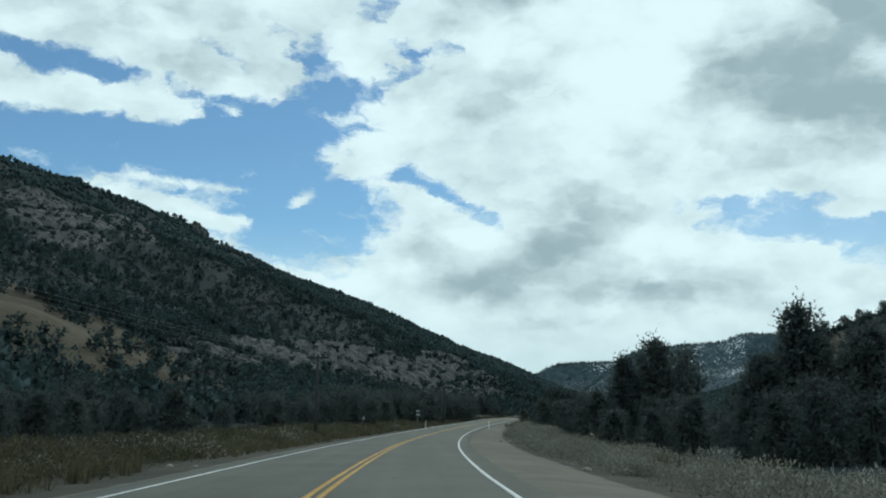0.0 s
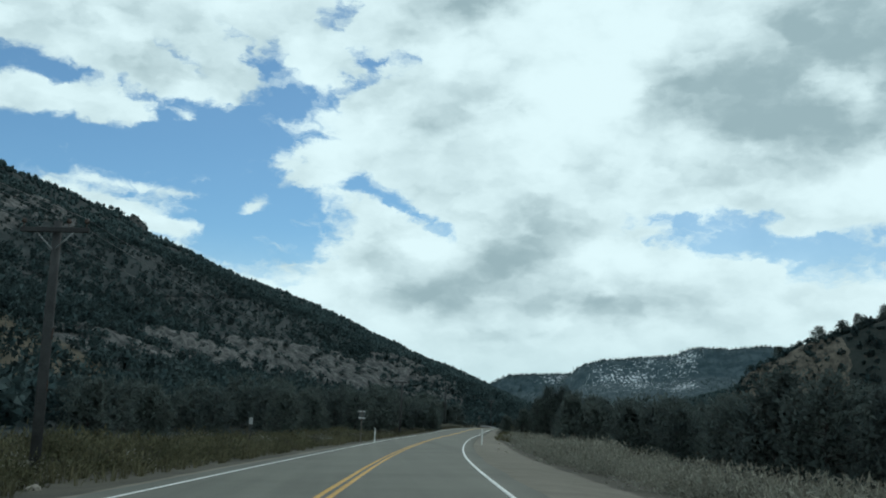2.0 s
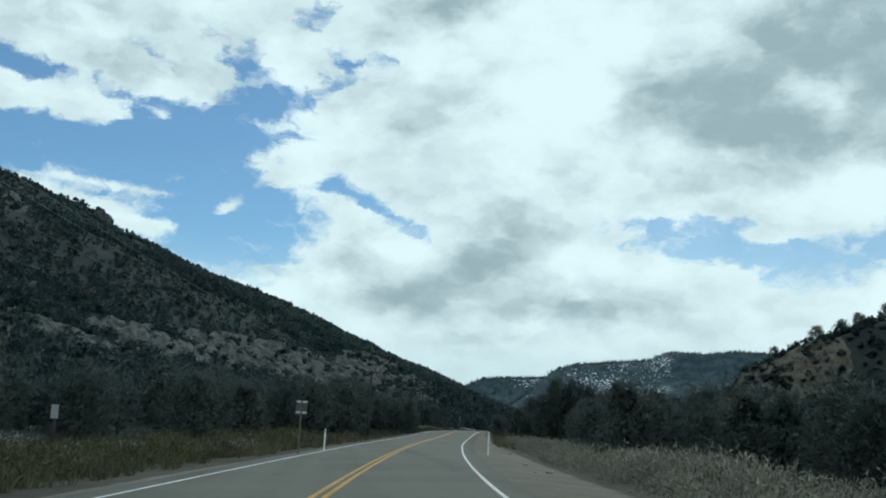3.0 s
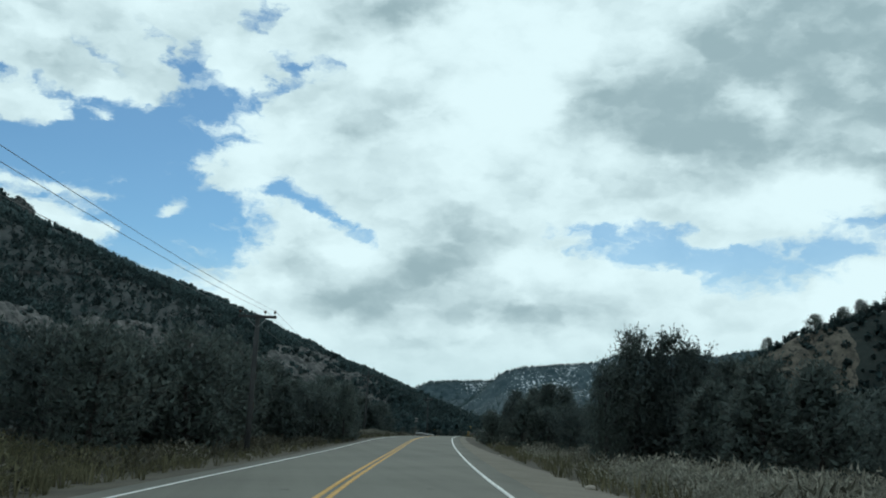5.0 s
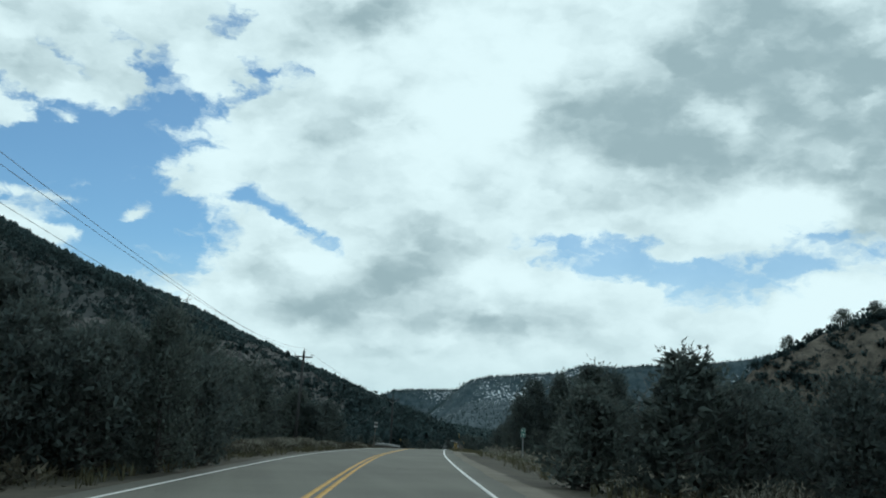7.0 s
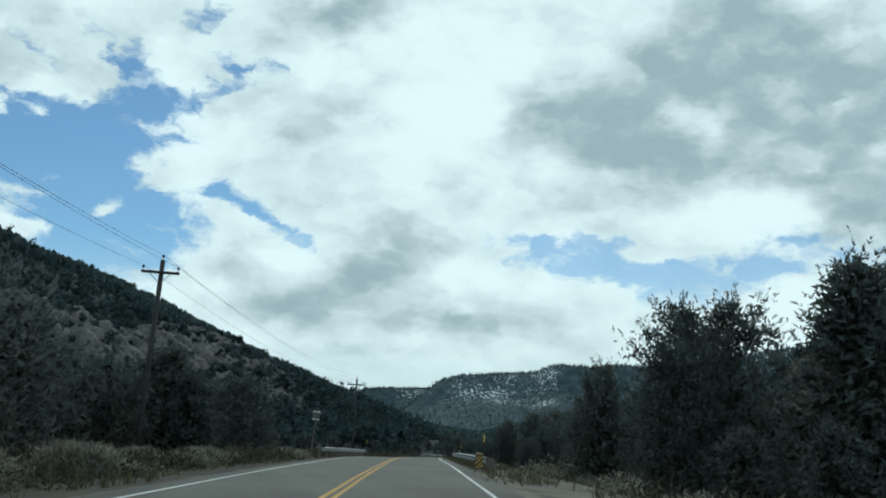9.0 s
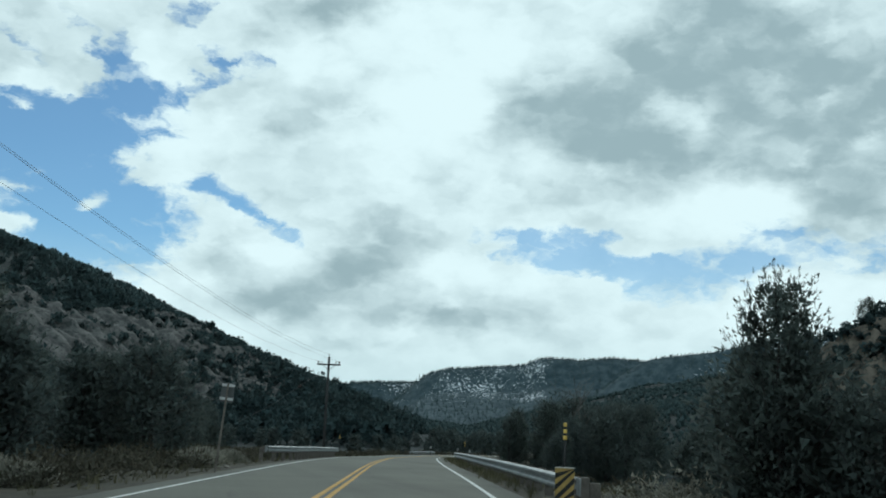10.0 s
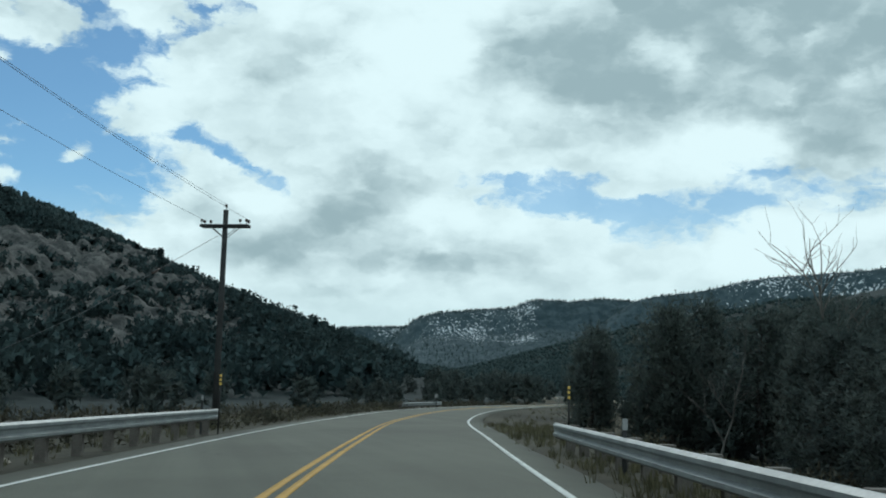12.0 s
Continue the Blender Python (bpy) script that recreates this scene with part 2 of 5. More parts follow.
ALU = surface("sign_back_aluminium", (0.075, 0.082, 0.084), (0.12, 0.128, 0.13), 3, 30, 0.65, 0.05, 0.0)
ALU_STRIP = surface("bright_aluminium", (0.45, 0.46, 0.46), (0.6, 0.61, 0.61), 3, 30, 0.45, 0.05, 0.4)
GREY_PLATE = surface("weathered_plate", (0.26, 0.27, 0.27), (0.36, 0.37, 0.37), 3, 30, 0.6, 0.05)
PLASTIC = surface("white_plastic", (0.68, 0.69, 0.68), (0.8, 0.81, 0.8), 3, 30, 0.5, 0.05)
BLACK = surface("black_sheeting", (0.012, 0.012, 0.012), (0.03, 0.03, 0.03), 6, 40, 0.5, 0.05)
REFLECT = surface("yellow_sheeting", (0.66, 0.44, 0.09), (0.84, 0.58, 0.15), 6, 40, 0.4, 0.05)
FADED = surface("faded_yellow_sheeting", (0.34, 0.23, 0.07), (0.50, 0.34, 0.11), 8, 40, 0.5, 0.05)
GREEN = surface("green_sheeting", (0.004, 0.085, 0.068), (0.008, 0.125, 0.098), 6, 40, 0.45, 0.05)
GLASS = surface("brown_porcelain", (0.05, 0.035, 0.03), (0.09, 0.06, 0.05), 8, 40, 0.25, 0)
CABLE = surface("aluminium_cable", (0.12, 0.125, 0.13), (0.2, 0.205, 0.21), 8, 40, 0.6, 0)
STONE = surface("roadside_stone", (0.2, 0.185, 0.16), (0.36, 0.33, 0.29), 3, 18, 0.9, 0.4, each=0.2)


def ground_material():
    m = bpy.data.materials.new("valley_soil")
    m.use_nodes = True
    t = m.node_tree
    bs = t.nodes["Principled BSDF"]
    pos = t.nodes.new("ShaderNodeTexCoord").outputs["Object"]
    cover = t.nodes.new("ShaderNodeVertexColor")
    cover.layer_name = "cover"
    s = t.nodes.new("ShaderNodeSeparateColor")
    t.links.new(cover.outputs[0], s.inputs[0])
    big, small, tiny = noise_of(t, pos, 0.045, 5, 0.6), noise_of(t, pos, 0.6, 5, 0.65), noise_of(t, pos, 9.0, 4, 0.65)
    f = calc(t, "ADD", calc(t, "MULTIPLY", big, 0.4), calc(t, "ADD", calc(t, "MULTIPLY", small, 0.35), calc(t, "MULTIPLY", tiny, 0.25)))
    v = ramp(t, f, 0.36, 0.64)
    c = mix(t, v, (0.038, 0.037, 0.029), (0.095, 0.087, 0.066))
    edge = calc(t, "MULTIPLY", calc(t, "SUBTRACT", small, 0.5), 0.9)
    # darker, bluer soil away from the road, toned to match the trees on it
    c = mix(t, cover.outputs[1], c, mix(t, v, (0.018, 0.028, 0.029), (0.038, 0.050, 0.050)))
    c = mix(t, ramp(t, calc(t, "ADD", s.outputs[0], edge), 0.35, 0.65), c, mix(t, v, (0.060, 0.053, 0.036), (0.115, 0.098, 0.066)))
    c = mix(t, ramp(t, calc(t, "ADD", s.outputs[1], edge), 0.35, 0.65), c, mix(t, v, (0.085, 0.047, 0.036), (0.135, 0.076, 0.057)))
    c = mix(t, ramp(t, calc(t, "ADD", s.outputs[2], calc(t, "MULTIPLY", edge, 0.6)), 0.35, 0.65), c, mix(t, v, (0.125, 0.115, 0.09), (0.215, 0.197, 0.16)))
    t.links.new(c, bs.inputs["Base Color"])
    bs.inputs["Roughness"].default_value = 0.95
    bs.inputs["Specular IOR Level"].default_value = 0.15
    n = t.nodes.new("ShaderNodeBump")
    n.inputs["Strength"].default_value, n.inputs["Distance"].default_value = 0.6, 0.08
    t.links.new(f, n.inputs["Height"])
    t.links.new(n.outputs[0], bs.inputs["Normal"])
    return m


def mesa_material():
    m = bpy.data.materials.new("hazy_wooded_mesa")
    m.use_nodes = True
    t = m.node_tree
    bs = t.nodes["Principled BSDF"]
    pos = t.nodes.new("ShaderNodeTexCoord").outputs["Object"]
    cover = t.nodes.new("ShaderNodeVertexColor")
    cover.layer_name = "cover"
    s = t.nodes.new("ShaderNodeSeparateColor")
    t.links.new(cover.outputs[0], s.inputs[0])
    speck = noise_of(t, vcalc(t, "MULTIPLY", pos, (1.0, 1.0, 0.4)), 0.105, 4, 0.65)
    patch = noise_of(t, pos, 0.006, 4, 0.6)
    # the blue haze of distance is put into the woods' base colour
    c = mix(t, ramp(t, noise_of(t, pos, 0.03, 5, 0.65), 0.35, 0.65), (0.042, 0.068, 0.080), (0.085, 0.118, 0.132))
    amount = calc(t, "ADD", speck, calc(t, "MULTIPLY", calc(t, "SUBTRACT", patch, 0.5), 0.5))
    amount = calc(t, "ADD", amount, calc(t, "MULTIPLY", calc(t, "SUBTRACT", s.outputs[0], 1.0), 0.5))
    c = mix(t, ramp(t, amount, 0.64, 0.68), c, (0.78, 0.82, 0.85))
    t.links.new(c, bs.inputs["Base Color"])
    bs.inputs["Roughness"].default_value = 0.95
    bs.inputs["Specular IOR Level"].default_value = 0.1
    return m


SOIL, MESA = ground_material(), mesa_material()


# ---- mesh helpers ----
def raw_mesh(name, verts, faces, material, smooth=False, normals=None):
    """A mesh from arrays: verts (n, 3), faces (m, 3 or 4), and the normals of the verts where foliage is to shade as a rounded mass."""
    verts, faces = np.asarray(verts, np.float32), np.asarray(faces, np.int32)
    me = bpy.data.meshes.new(name)
    k = faces.shape[1]
    me.vertices.add(len(verts))
    me.vertices.foreach_set("co", verts.ravel())
    me.loops.add(faces.size)
    me.loops.foreach_set("vertex_index", faces.ravel())
    me.polygons.add(len(faces))
    me.polygons.foreach_set("loop_start", np.arange(0, faces.size, k, dtype=np.int32))
    if smooth or normals is not None:
        me.polygons.foreach_set("use_smooth", np.ones(len(faces), bool))
    me.materials.append(material)
    me.update(calc_edges=True)
    if normals is not None:
        me.normals_split_custom_set_from_vertices(np.asarray(normals, np.float32))
    return me


def paint_cover(me, colours):
    at = me.color_attributes.new("cover", "FLOAT_COLOR", "POINT")
    if colours.shape[1] == 3:
        colours = np.c_[colours, np.ones(len(colours))]
    at.data.foreach_set("color", colours.astype(np.float32).ravel())


def grid_faces(n, m):
    """Quads of a sheet of m rows of n points."""
    a = (np.arange(m - 1)[:, None] * n + np.arange(n - 1)).ravel()
    return np.c_[a, a + 1, a + n + 1, a + n]


def part(name, bm, material, parent, label=""):
    me = bpy.data.meshes.new(name)
    bm.to_mesh(me)
    bm.free()
    me.materials.append(material)
    ob = new(name, me)
    ob.parent = parent
    return tagged(ob, label)


def box(bm, size, centre, bevel=0.0, turn=None):
    m = Matrix.Translation(centre) @ (turn or Matrix()) @ Matrix.Diagonal((*size, 1))
    made = bmesh.ops.create_cube(bm, size=1.0, matrix=m)["verts"]
    if bevel:
        edges = list({e for v in made for e in v.link_edges})
        bmesh.ops.bevel(bm, geom=edges, offset=bevel, segments=2, affect="EDGES", profile=0.5)


def tube(bm, points, radii, sides=8, cap=True):
    """A round bar through the points."""
    rings = []
    for i, p in enumerate(points):
        a, b = Vector(points[max(i - 1, 0)]), Vector(points[min(i + 1, len(points) - 1)])
        turn = (b - a).to_track_quat("Z", "Y").to_matrix()
        r = radii[i] if hasattr(radii, "__len__") else radii
        rings.append([bm.verts.new(Vector(p) + turn @ Vector((r * math.cos(2 * math.pi * k / sides), r * math.sin(2 * math.pi * k / sides), 0))) for k in range(sides)])
    for low, high in zip(rings, rings[1:]):
        for k in range(sides):
            f = bm.faces.new((low[k], low[(k + 1) % sides], high[(k + 1) % sides], high[k]))
            f.smooth = True
    if cap:
        bm.faces.new(rings[0][::-1])
        bm.faces.new(rings[-1])


def base(name, place, turn=0.0):
    ob = new(name)
    ob.matrix_world = pose(*place, 0, 0, turn)
    ob.empty_display_size = 0.3
    return ob


def step(low, high, v):
    k = np.clip((v - low) / (high - low), 0, 1)
    return k * k * (3 - 2 * k)


LATTICE = np.random.RandomState(7).rand(256, 256)


def lumps(x, y, scale, octaves=4, rough=0.5, seed=0):
    """Smooth noise between -1 and 1 over the plan, features about scale metres."""
    total, size, norm = 0.0, 1.0, 0.0
    for o in range(octaves):
        u, v = np.asarray(x) / scale * 2**o + 37.7 * o + seed * 13.1, np.asarray(y) / scale * 2**o + 91.3 * o + seed * 7.7
        i, j = np.floor(u).astype(int), np.floor(v).astype(int)
        a, b = u - i, v - j
        a, b = a * a * (3 - 2 * a), b * b * (3 - 2 * b)
        g = lambda m, n: LATTICE[(i + m) % 256, (j + n) % 256]
        total = total + size * ((g(0, 0) * (1 - a) + g(1, 0) * a) * (1 - b) + (g(0, 1) * (1 - a) + g(1, 1) * a) * b)
        norm += size
        size *= rough
    return total / norm * 2 - 1


# ---- the road's line ----
LINE = [(8, -420, 1.5), (5, -200, 1.2), (2.9, -80, 1.0), (2.43, -3.91, 0.70), (2.38, 22.9, 0.37), (3.02, 49.6, 0.13), (4.49, 76.4, -0.03), (5.6, 92, -0.10),
        (10.94, 142.4, -0.02), (16.53, 181.2, 0.20), (24.98, 232.7, 0.79), (29.99, 258.4, 0.93), (35.22, 284.25, 0.97), (40.37, 309.65, 0.88), (45.97, 334.5, 0.65),
        (52.1, 358.5, 0.34), (60.0, 380, 0.25), (71, 400, 0.2), (86, 418, 0.2), (101, 442, 0.2), (113, 480, 0.0), (135, 570, -0.5), (190, 800, -1)]
LEFT_LINE, MIDDLE, RIGHT_LINE, BANK = -5.08, -1.543, 1.814, 0.0228
HEADING = radians(14)


def smooth_line(nodes, gap):
    nodes = np.array(nodes, float)
    u = np.r_[0, np.cumsum(np.linalg.norm(np.diff(nodes[:, :2], axis=0), axis=1))]
    slope = np.gradient(nodes, u, axis=0)
    s = np.arange(0, u[-1], gap)
    i = np.clip(np.searchsorted(u, s, "right") - 1, 0, len(u) - 2)
    d = (u[i + 1] - u[i])[:, None]
    w = (s - u[i])[:, None] / d
    return (2 * w**3 - 3 * w**2 + 1) * nodes[i] + (w**3 - 2 * w**2 + w) * d * slope[i] + (3 * w**2 - 2 * w**3) * nodes[i + 1] + (w**3 - w**2) * d * slope[i + 1]


AXIS = smooth_line(LINE, 1.5)
TANGENT = np.gradient(AXIS[:, :2], axis=0)
TANGENT /= np.linalg.norm(TANGENT, axis=1, keepdims=True)
RIGHT = np.c_[TANGENT[:, 1], -TANGENT[:, 0]]


def nearest(x, y):
    """For points of the plan: the offset to the right of the road's line, its height there, and the sample's number."""
    x, y = np.ravel(x), np.ravel(y)
    off, z, num = np.empty(len(x)), np.empty(len(x)), np.empty(len(x), int)
    for k in range(0, len(x), 20000):
        s = slice(k, k + 20000)
        dx, dy = x[s, None] - AXIS[:, 0], y[s, None] - AXIS[:, 1]
        i = (dx * dx + dy * dy).argmin(1)
        r = np.arange(len(i))
        side = dx[r, i] * RIGHT[i, 0] + dy[r, i] * RIGHT[i, 1]
        far = np.hypot(dx[r, i], dy[r, i])
        off[s], z[s], num[s] = np.where(far > np.abs(side) + 2, np.sign(side) * far, side), AXIS[i, 2], i
    return off, z, num


def beside(y, lateral):
    """The place at the road's line at northing y, moved to the right by lateral, and the turn of the road there in degrees."""
    i = int(np.abs(AXIS[:, 1] - y).argmin())
    p = AXIS[i, :2] + RIGHT[i] * lateral
    return p[0], p[1], math.degrees(math.atan2(-TANGENT[i, 0], TANGENT[i, 1]))


def ground_height(x, y):
    shape = np.shape(x)
    x, y = np.ravel(x).astype(float), np.ravel(y).astype(float)
    off, zr, _ = nearest(x, y)
    p = x * math.cos(HEADING) - y * math.sin(HEADING)
    q = x * math.sin(HEADING) + y * math.cos(HEADING)
    away = np.where(off > 0, off - 2.6, -off - 5.9)
    verge = zr + BANK * np.clip(off, -7, 4) - 0.05 - 0.05 * np.clip(away, 0, 3)
    # valley floor: a dip towards the creek on the right
    floor = zr - 0.35 + 0.22 * lumps(x, y, 9, 3) + 0.9 * lumps(x, y, 60, 2, seed=3) * step(8, 40, away)
    floor = floor - 1.6 * step(5, 16, off) * step(190, 280, q)
    # left hillside
    toe = 36 + 50 * (1 - step(390, 570, q))
    rough = 1 + 0.10 * lumps(x, y, 170, 4, 0.55, seed=1)
    rise = 0.412 * np.logaddexp(0, (-p - toe) / 14) * 14
    cap = 122 + 0.075 * q
    rise = -25 * np.logaddexp(-rise / 25, -cap / 25)
    # a rim of cliffs along the top, up to a notch
    rise = rise + 23 * step(0.80, 0.93, rise / cap + 0.03 * lumps(x, y, 40, 3, seed=9)) * step(250, 480, q) * (1 - step(968, 988, q))
    rise = rise - 6 * np.exp(-(((p + 400) / 62) ** 2)) * step(800, 930, q)
    gully = np.abs(lumps(x * 0.97 + y * 0.24, y * 0.25, 55, 3, seed=5))
    rise = rise * rough * (1 - 0.65 * step(1150, 1900, q)) * step(-900, -250, q) - 5 * gully * step(8, 50, rise)
    rise = np.maximum(rise, 0) * step(5, 45, -off - 5.9)
    # grassy knoll in front of it
    knoll = 25 * np.exp(-(((x + 92) / 42) ** 2 + ((y - 215) / 62) ** 2)) * (1 + 0.15 * lumps(x, y, 25, 3, seed=8))
    # right butte, wooded slopes beyond it
    face = step(440, 474, q + 9 * lumps(x, y, 30, 3, seed=4)) * step(-24, 6, p - 45 - 0.8 * np.clip(q - 472, 0, 1000) + 8 * lumps(x, y, 26, 3, seed=6))
    butte = face * (32 + np.clip(0.4 * (p - 53), 0, 85)) * (1 - step(800, 1000, q))
    slope = step(700, 1000, q) * np.clip(0.26 * (p - 10), 0, 150) * (1 + 0.15 * lumps(x, y, 200, 4, seed=2))
    slope2 = step(30, 260, p) * (1 - step(250, 440, q)) * np.clip(0.12 * (p - 40), 0, 60)
    end = 45 * step(1500, 3200, q)
    z = floor + np.maximum(rise, knoll * step(5, 30, -off - 5.9)) + np.maximum(np.maximum(butte, slope), slope2) * step(6, 40, off) + end
    w = step(0.5, 7.0, away)
    return (verge * (1 - w) + z * w).reshape(shape)


def spread(near, far, first, growth):
    """Steps out from near to far that start at first and grow."""
    out, s = [near], first
    while out[-1] < far:
        out.append(out[-1] + s)
        s *= growth
    return out


def build_ground():
    side = spread(0, 14, 0.7, 1.0) + spread(15, 160, 1.2, 1.035) + spread(165, 620, 5.5, 1.02) + spread(650, 3200, 40, 1.12)
    lateral = np.array([-v for v in side[:0:-1]] + side)
    along = np.r_[-np.array(spread(160, 3000, 25, 1.2)[::-1]), np.arange(-150, 560, 3.0), spread(562, 1500, 5, 1.012), spread(1520, 4700, 45, 1.06)]
    # the sheet follows the valley
    bend = smooth_line([(8, -3200, 0), (8, -420, 0), (2.6, 0, 0), (5, 90, 0), (16.5, 181, 0), (40, 309, 0), (66, 412, 0), (140, 720, 0), (1190, 4900, 0)], 4.0)
    cx, cy = np.interp(along, bend[:, 1], bend[:, 0]), along
    tan = np.gradient(np.c_[cx, cy], axis=0)
    for _ in range(30):
        tan[1:-1] = (tan[:-2] + tan[1:-1] + tan[2:]) / 3
    tan /= np.linalg.norm(tan, axis=1, keepdims=True)
    x = cx[:, None] + tan[:, 1:2] * lateral
    y = cy[:, None] - tan[:, 0:1] * lateral
    z = ground_height(x, y)
    off, _, _ = nearest(x, y)
    off = off.reshape(x.shape)
    p = x * math.cos(HEADING) - y * math.sin(HEADING)
    q = x * math.sin(HEADING) + y * math.cos(HEADING)
    grass = np.exp(-((((x + 80) * 0.737 - (y - 228) * 0.675) / 68) ** 2 + (((x + 80) * 0.675 + (y - 228) * 0.737) / 44) ** 2) ** 2) * 1.3 + 0.8 * step(4, 6, np.abs(off + 1.6) - 4) * (1 - step(10, 15, np.abs(off + 1.6)))
    red = 1.4 * np.exp(-(((x + 50) / 9) ** 2 + ((y - 145) / 13) ** 2)) + step(430, 450, q) * step(30, 50, p) * (1 - step(500, 560, q)) * 0.3
    gravel = (1 - step(4.6, 5.8, off + 2.2 * step(110, 230, y) + 0.9 * step(262, 280, y))) * step(-6.7, -6.0, off - 0.3 * step(100, 140, y))
    gravel = np.maximum(gravel, 1.2 * np.exp(-(((off - 5.2) / 2.8) ** 2 + ((y - 268) / 17) ** 2)))
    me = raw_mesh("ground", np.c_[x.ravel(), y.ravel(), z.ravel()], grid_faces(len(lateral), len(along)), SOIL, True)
    # the dark soil sets in 10 to 16 m off the road, less on the butte
    dark_soil = step(10, 16, np.abs(off + 1.6)) * (1 - 0.25 * step(425, 445, q) * step(25, 45, p) * (1 - step(150, 180, p)) * (1 - step(490, 520, q)))
    paint_cover(me, np.c_[grass.ravel() * (1 - gravel.ravel()), red.ravel(), gravel.ravel(), dark_soil.ravel()])
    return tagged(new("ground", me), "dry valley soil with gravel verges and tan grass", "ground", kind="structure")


def ribbon(name, a, b, lift, material, first, last, thick=0.0, wander=0.0):
    """A strip of the road from lateral a to b, between two northings."""
    keep = (AXIS[:, 1] > first) & (AXIS[:, 1] < last)
    ax, rt = AXIS[keep], RIGHT[keep]
    rows = []
    cols = np.linspace(a, b, 9 if b - a > 2 else 2)
    cols = np.r_[cols[:1], cols, cols[-1:]]
    for k, c in enumerate(cols):
        c2 = c + (wander * lumps(ax[:, 1], ax[:, 1] * 0 + 5 * k, 3.0, 3) if k in (0, 1, len(cols) - 2, len(cols) - 1) else 0)
        drop = thick if k in (0, len(cols) - 1) else 0.0
        rows.append(np.c_[ax[:, 0] + rt[:, 0] * c2, ax[:, 1] + rt[:, 1] * c2, ax[:, 2] + BANK * c2 + lift - drop])
    v = np.stack(rows, 1).reshape(-1, 3)
    return new(name, raw_mesh(name, v, grid_faces(len(cols), keep.sum()), material, False))


ground = build_ground()
road = tagged(ribbon("road", -5.75, 2.45, 0.0, ASPHALT, -150, 700, 0.12, 0.08), "worn grey asphalt two-lane road", "road", kind="structure")
for name, a, b, mat, label in (("edge_line", LEFT_LINE - 0.047, LEFT_LINE + 0.047, WHITE, "worn white painted edge line on the asphalt"), ("edge_line", RIGHT_LINE - 0.05, RIGHT_LINE + 0.05, WHITE, "worn white painted edge line on the asphalt"),
                               ("centre_line", MIDDLE - 0.17, MIDDLE - 0.055, YELLOW, "solid yellow painted line along the middle of the road"), ("centre_line", MIDDLE + 0.055, MIDDLE + 0.17, YELLOW, "solid yellow painted line along the middle of the road")):
    tagged(ribbon(name, a, b, 0.006, mat, -140, 690, 0.005, 0.006), label, "road marking", kind="structure")


# ---- distant mesas ----
def mesa(name, far, skyline, depth, snow, seed, label):
    """A flat-topped ridge far up the valley. skyline: azimuth and elevation in degrees as seen from the road."""
    cx, cy = 24.0, 200.0
    az = np.radians(np.linspace(skyline[0][0], skyline[-1][0], 320))
    top = np.interp(np.degrees(az), [s[0] for s in skyline], [s[1] for s in skyline])
    for _ in range(6):
        top[1:-1] = (top[:-2] + top[1:-1] + top[2:]) / 3
    u = np.r_[np.linspace(0, 0.8, 46), np.linspace(0.82, 1, 16), np.linspace(1.1, 2, 6)]
    h = far * np.tan(np.radians(top)) + 2
    fold = lumps(np.degrees(az)[None] * 60, u[:, None] * 25, 60, 4, 0.55, seed)
    r = far - depth * (1 - u[:, None]) + 0.09 * depth * fold * np.clip(1.2 - u[:, None], 0, 1)
    rim = 0.62 * np.clip(u / 0.8, 0, 1) ** 1.25 + 0.38 * step(0.8, 1.0, u)
    z = h[None] * rim[:, None] * (1 + 0.05 * fold * (1 - step(0.9, 1, u))[:, None]) - 5 + 1.2 * lumps(np.degrees(az) * 40, az * 0, 8, 3, seed=seed)[None] * step(0.8, 1, u)[:, None]
    a = az[None] + 0 * r
    x, y = cx + r * np.sin(a), cy + r * np.cos(a)
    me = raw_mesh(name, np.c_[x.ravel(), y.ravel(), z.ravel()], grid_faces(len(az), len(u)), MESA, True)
    amount = np.interp(np.degrees(a), [s[0] for s in snow], [s[1] for s in snow]) * step(0.42, 0.72, u)[:, None] * (1 - 0.5 * step(1.0, 1.05, u)[:, None])
    paint_cover(me, np.c_[amount.ravel(), amount.ravel() * 0, amount.ravel() * 0])
    tagged(new(name, me), label, "mesa", kind="structure")
    return x, y, z, amount, u


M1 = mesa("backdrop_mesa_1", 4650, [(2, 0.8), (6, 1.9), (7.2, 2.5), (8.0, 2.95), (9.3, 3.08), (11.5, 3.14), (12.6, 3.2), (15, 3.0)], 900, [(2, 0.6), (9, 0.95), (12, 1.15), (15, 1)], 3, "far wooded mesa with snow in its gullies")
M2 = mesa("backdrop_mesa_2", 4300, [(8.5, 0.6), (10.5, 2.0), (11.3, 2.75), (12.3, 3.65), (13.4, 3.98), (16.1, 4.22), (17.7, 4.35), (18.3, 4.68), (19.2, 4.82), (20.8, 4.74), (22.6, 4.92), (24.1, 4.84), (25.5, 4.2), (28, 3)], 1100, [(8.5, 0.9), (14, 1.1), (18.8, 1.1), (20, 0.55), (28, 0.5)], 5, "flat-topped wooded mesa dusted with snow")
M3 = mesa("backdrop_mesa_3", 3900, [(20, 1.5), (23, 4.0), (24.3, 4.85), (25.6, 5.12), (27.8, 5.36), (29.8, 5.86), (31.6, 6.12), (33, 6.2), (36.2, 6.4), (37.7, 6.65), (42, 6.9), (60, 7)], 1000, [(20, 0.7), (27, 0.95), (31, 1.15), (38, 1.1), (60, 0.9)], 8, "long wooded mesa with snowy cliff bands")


# ---- plants ----
rng = np.random.RandomState(11)


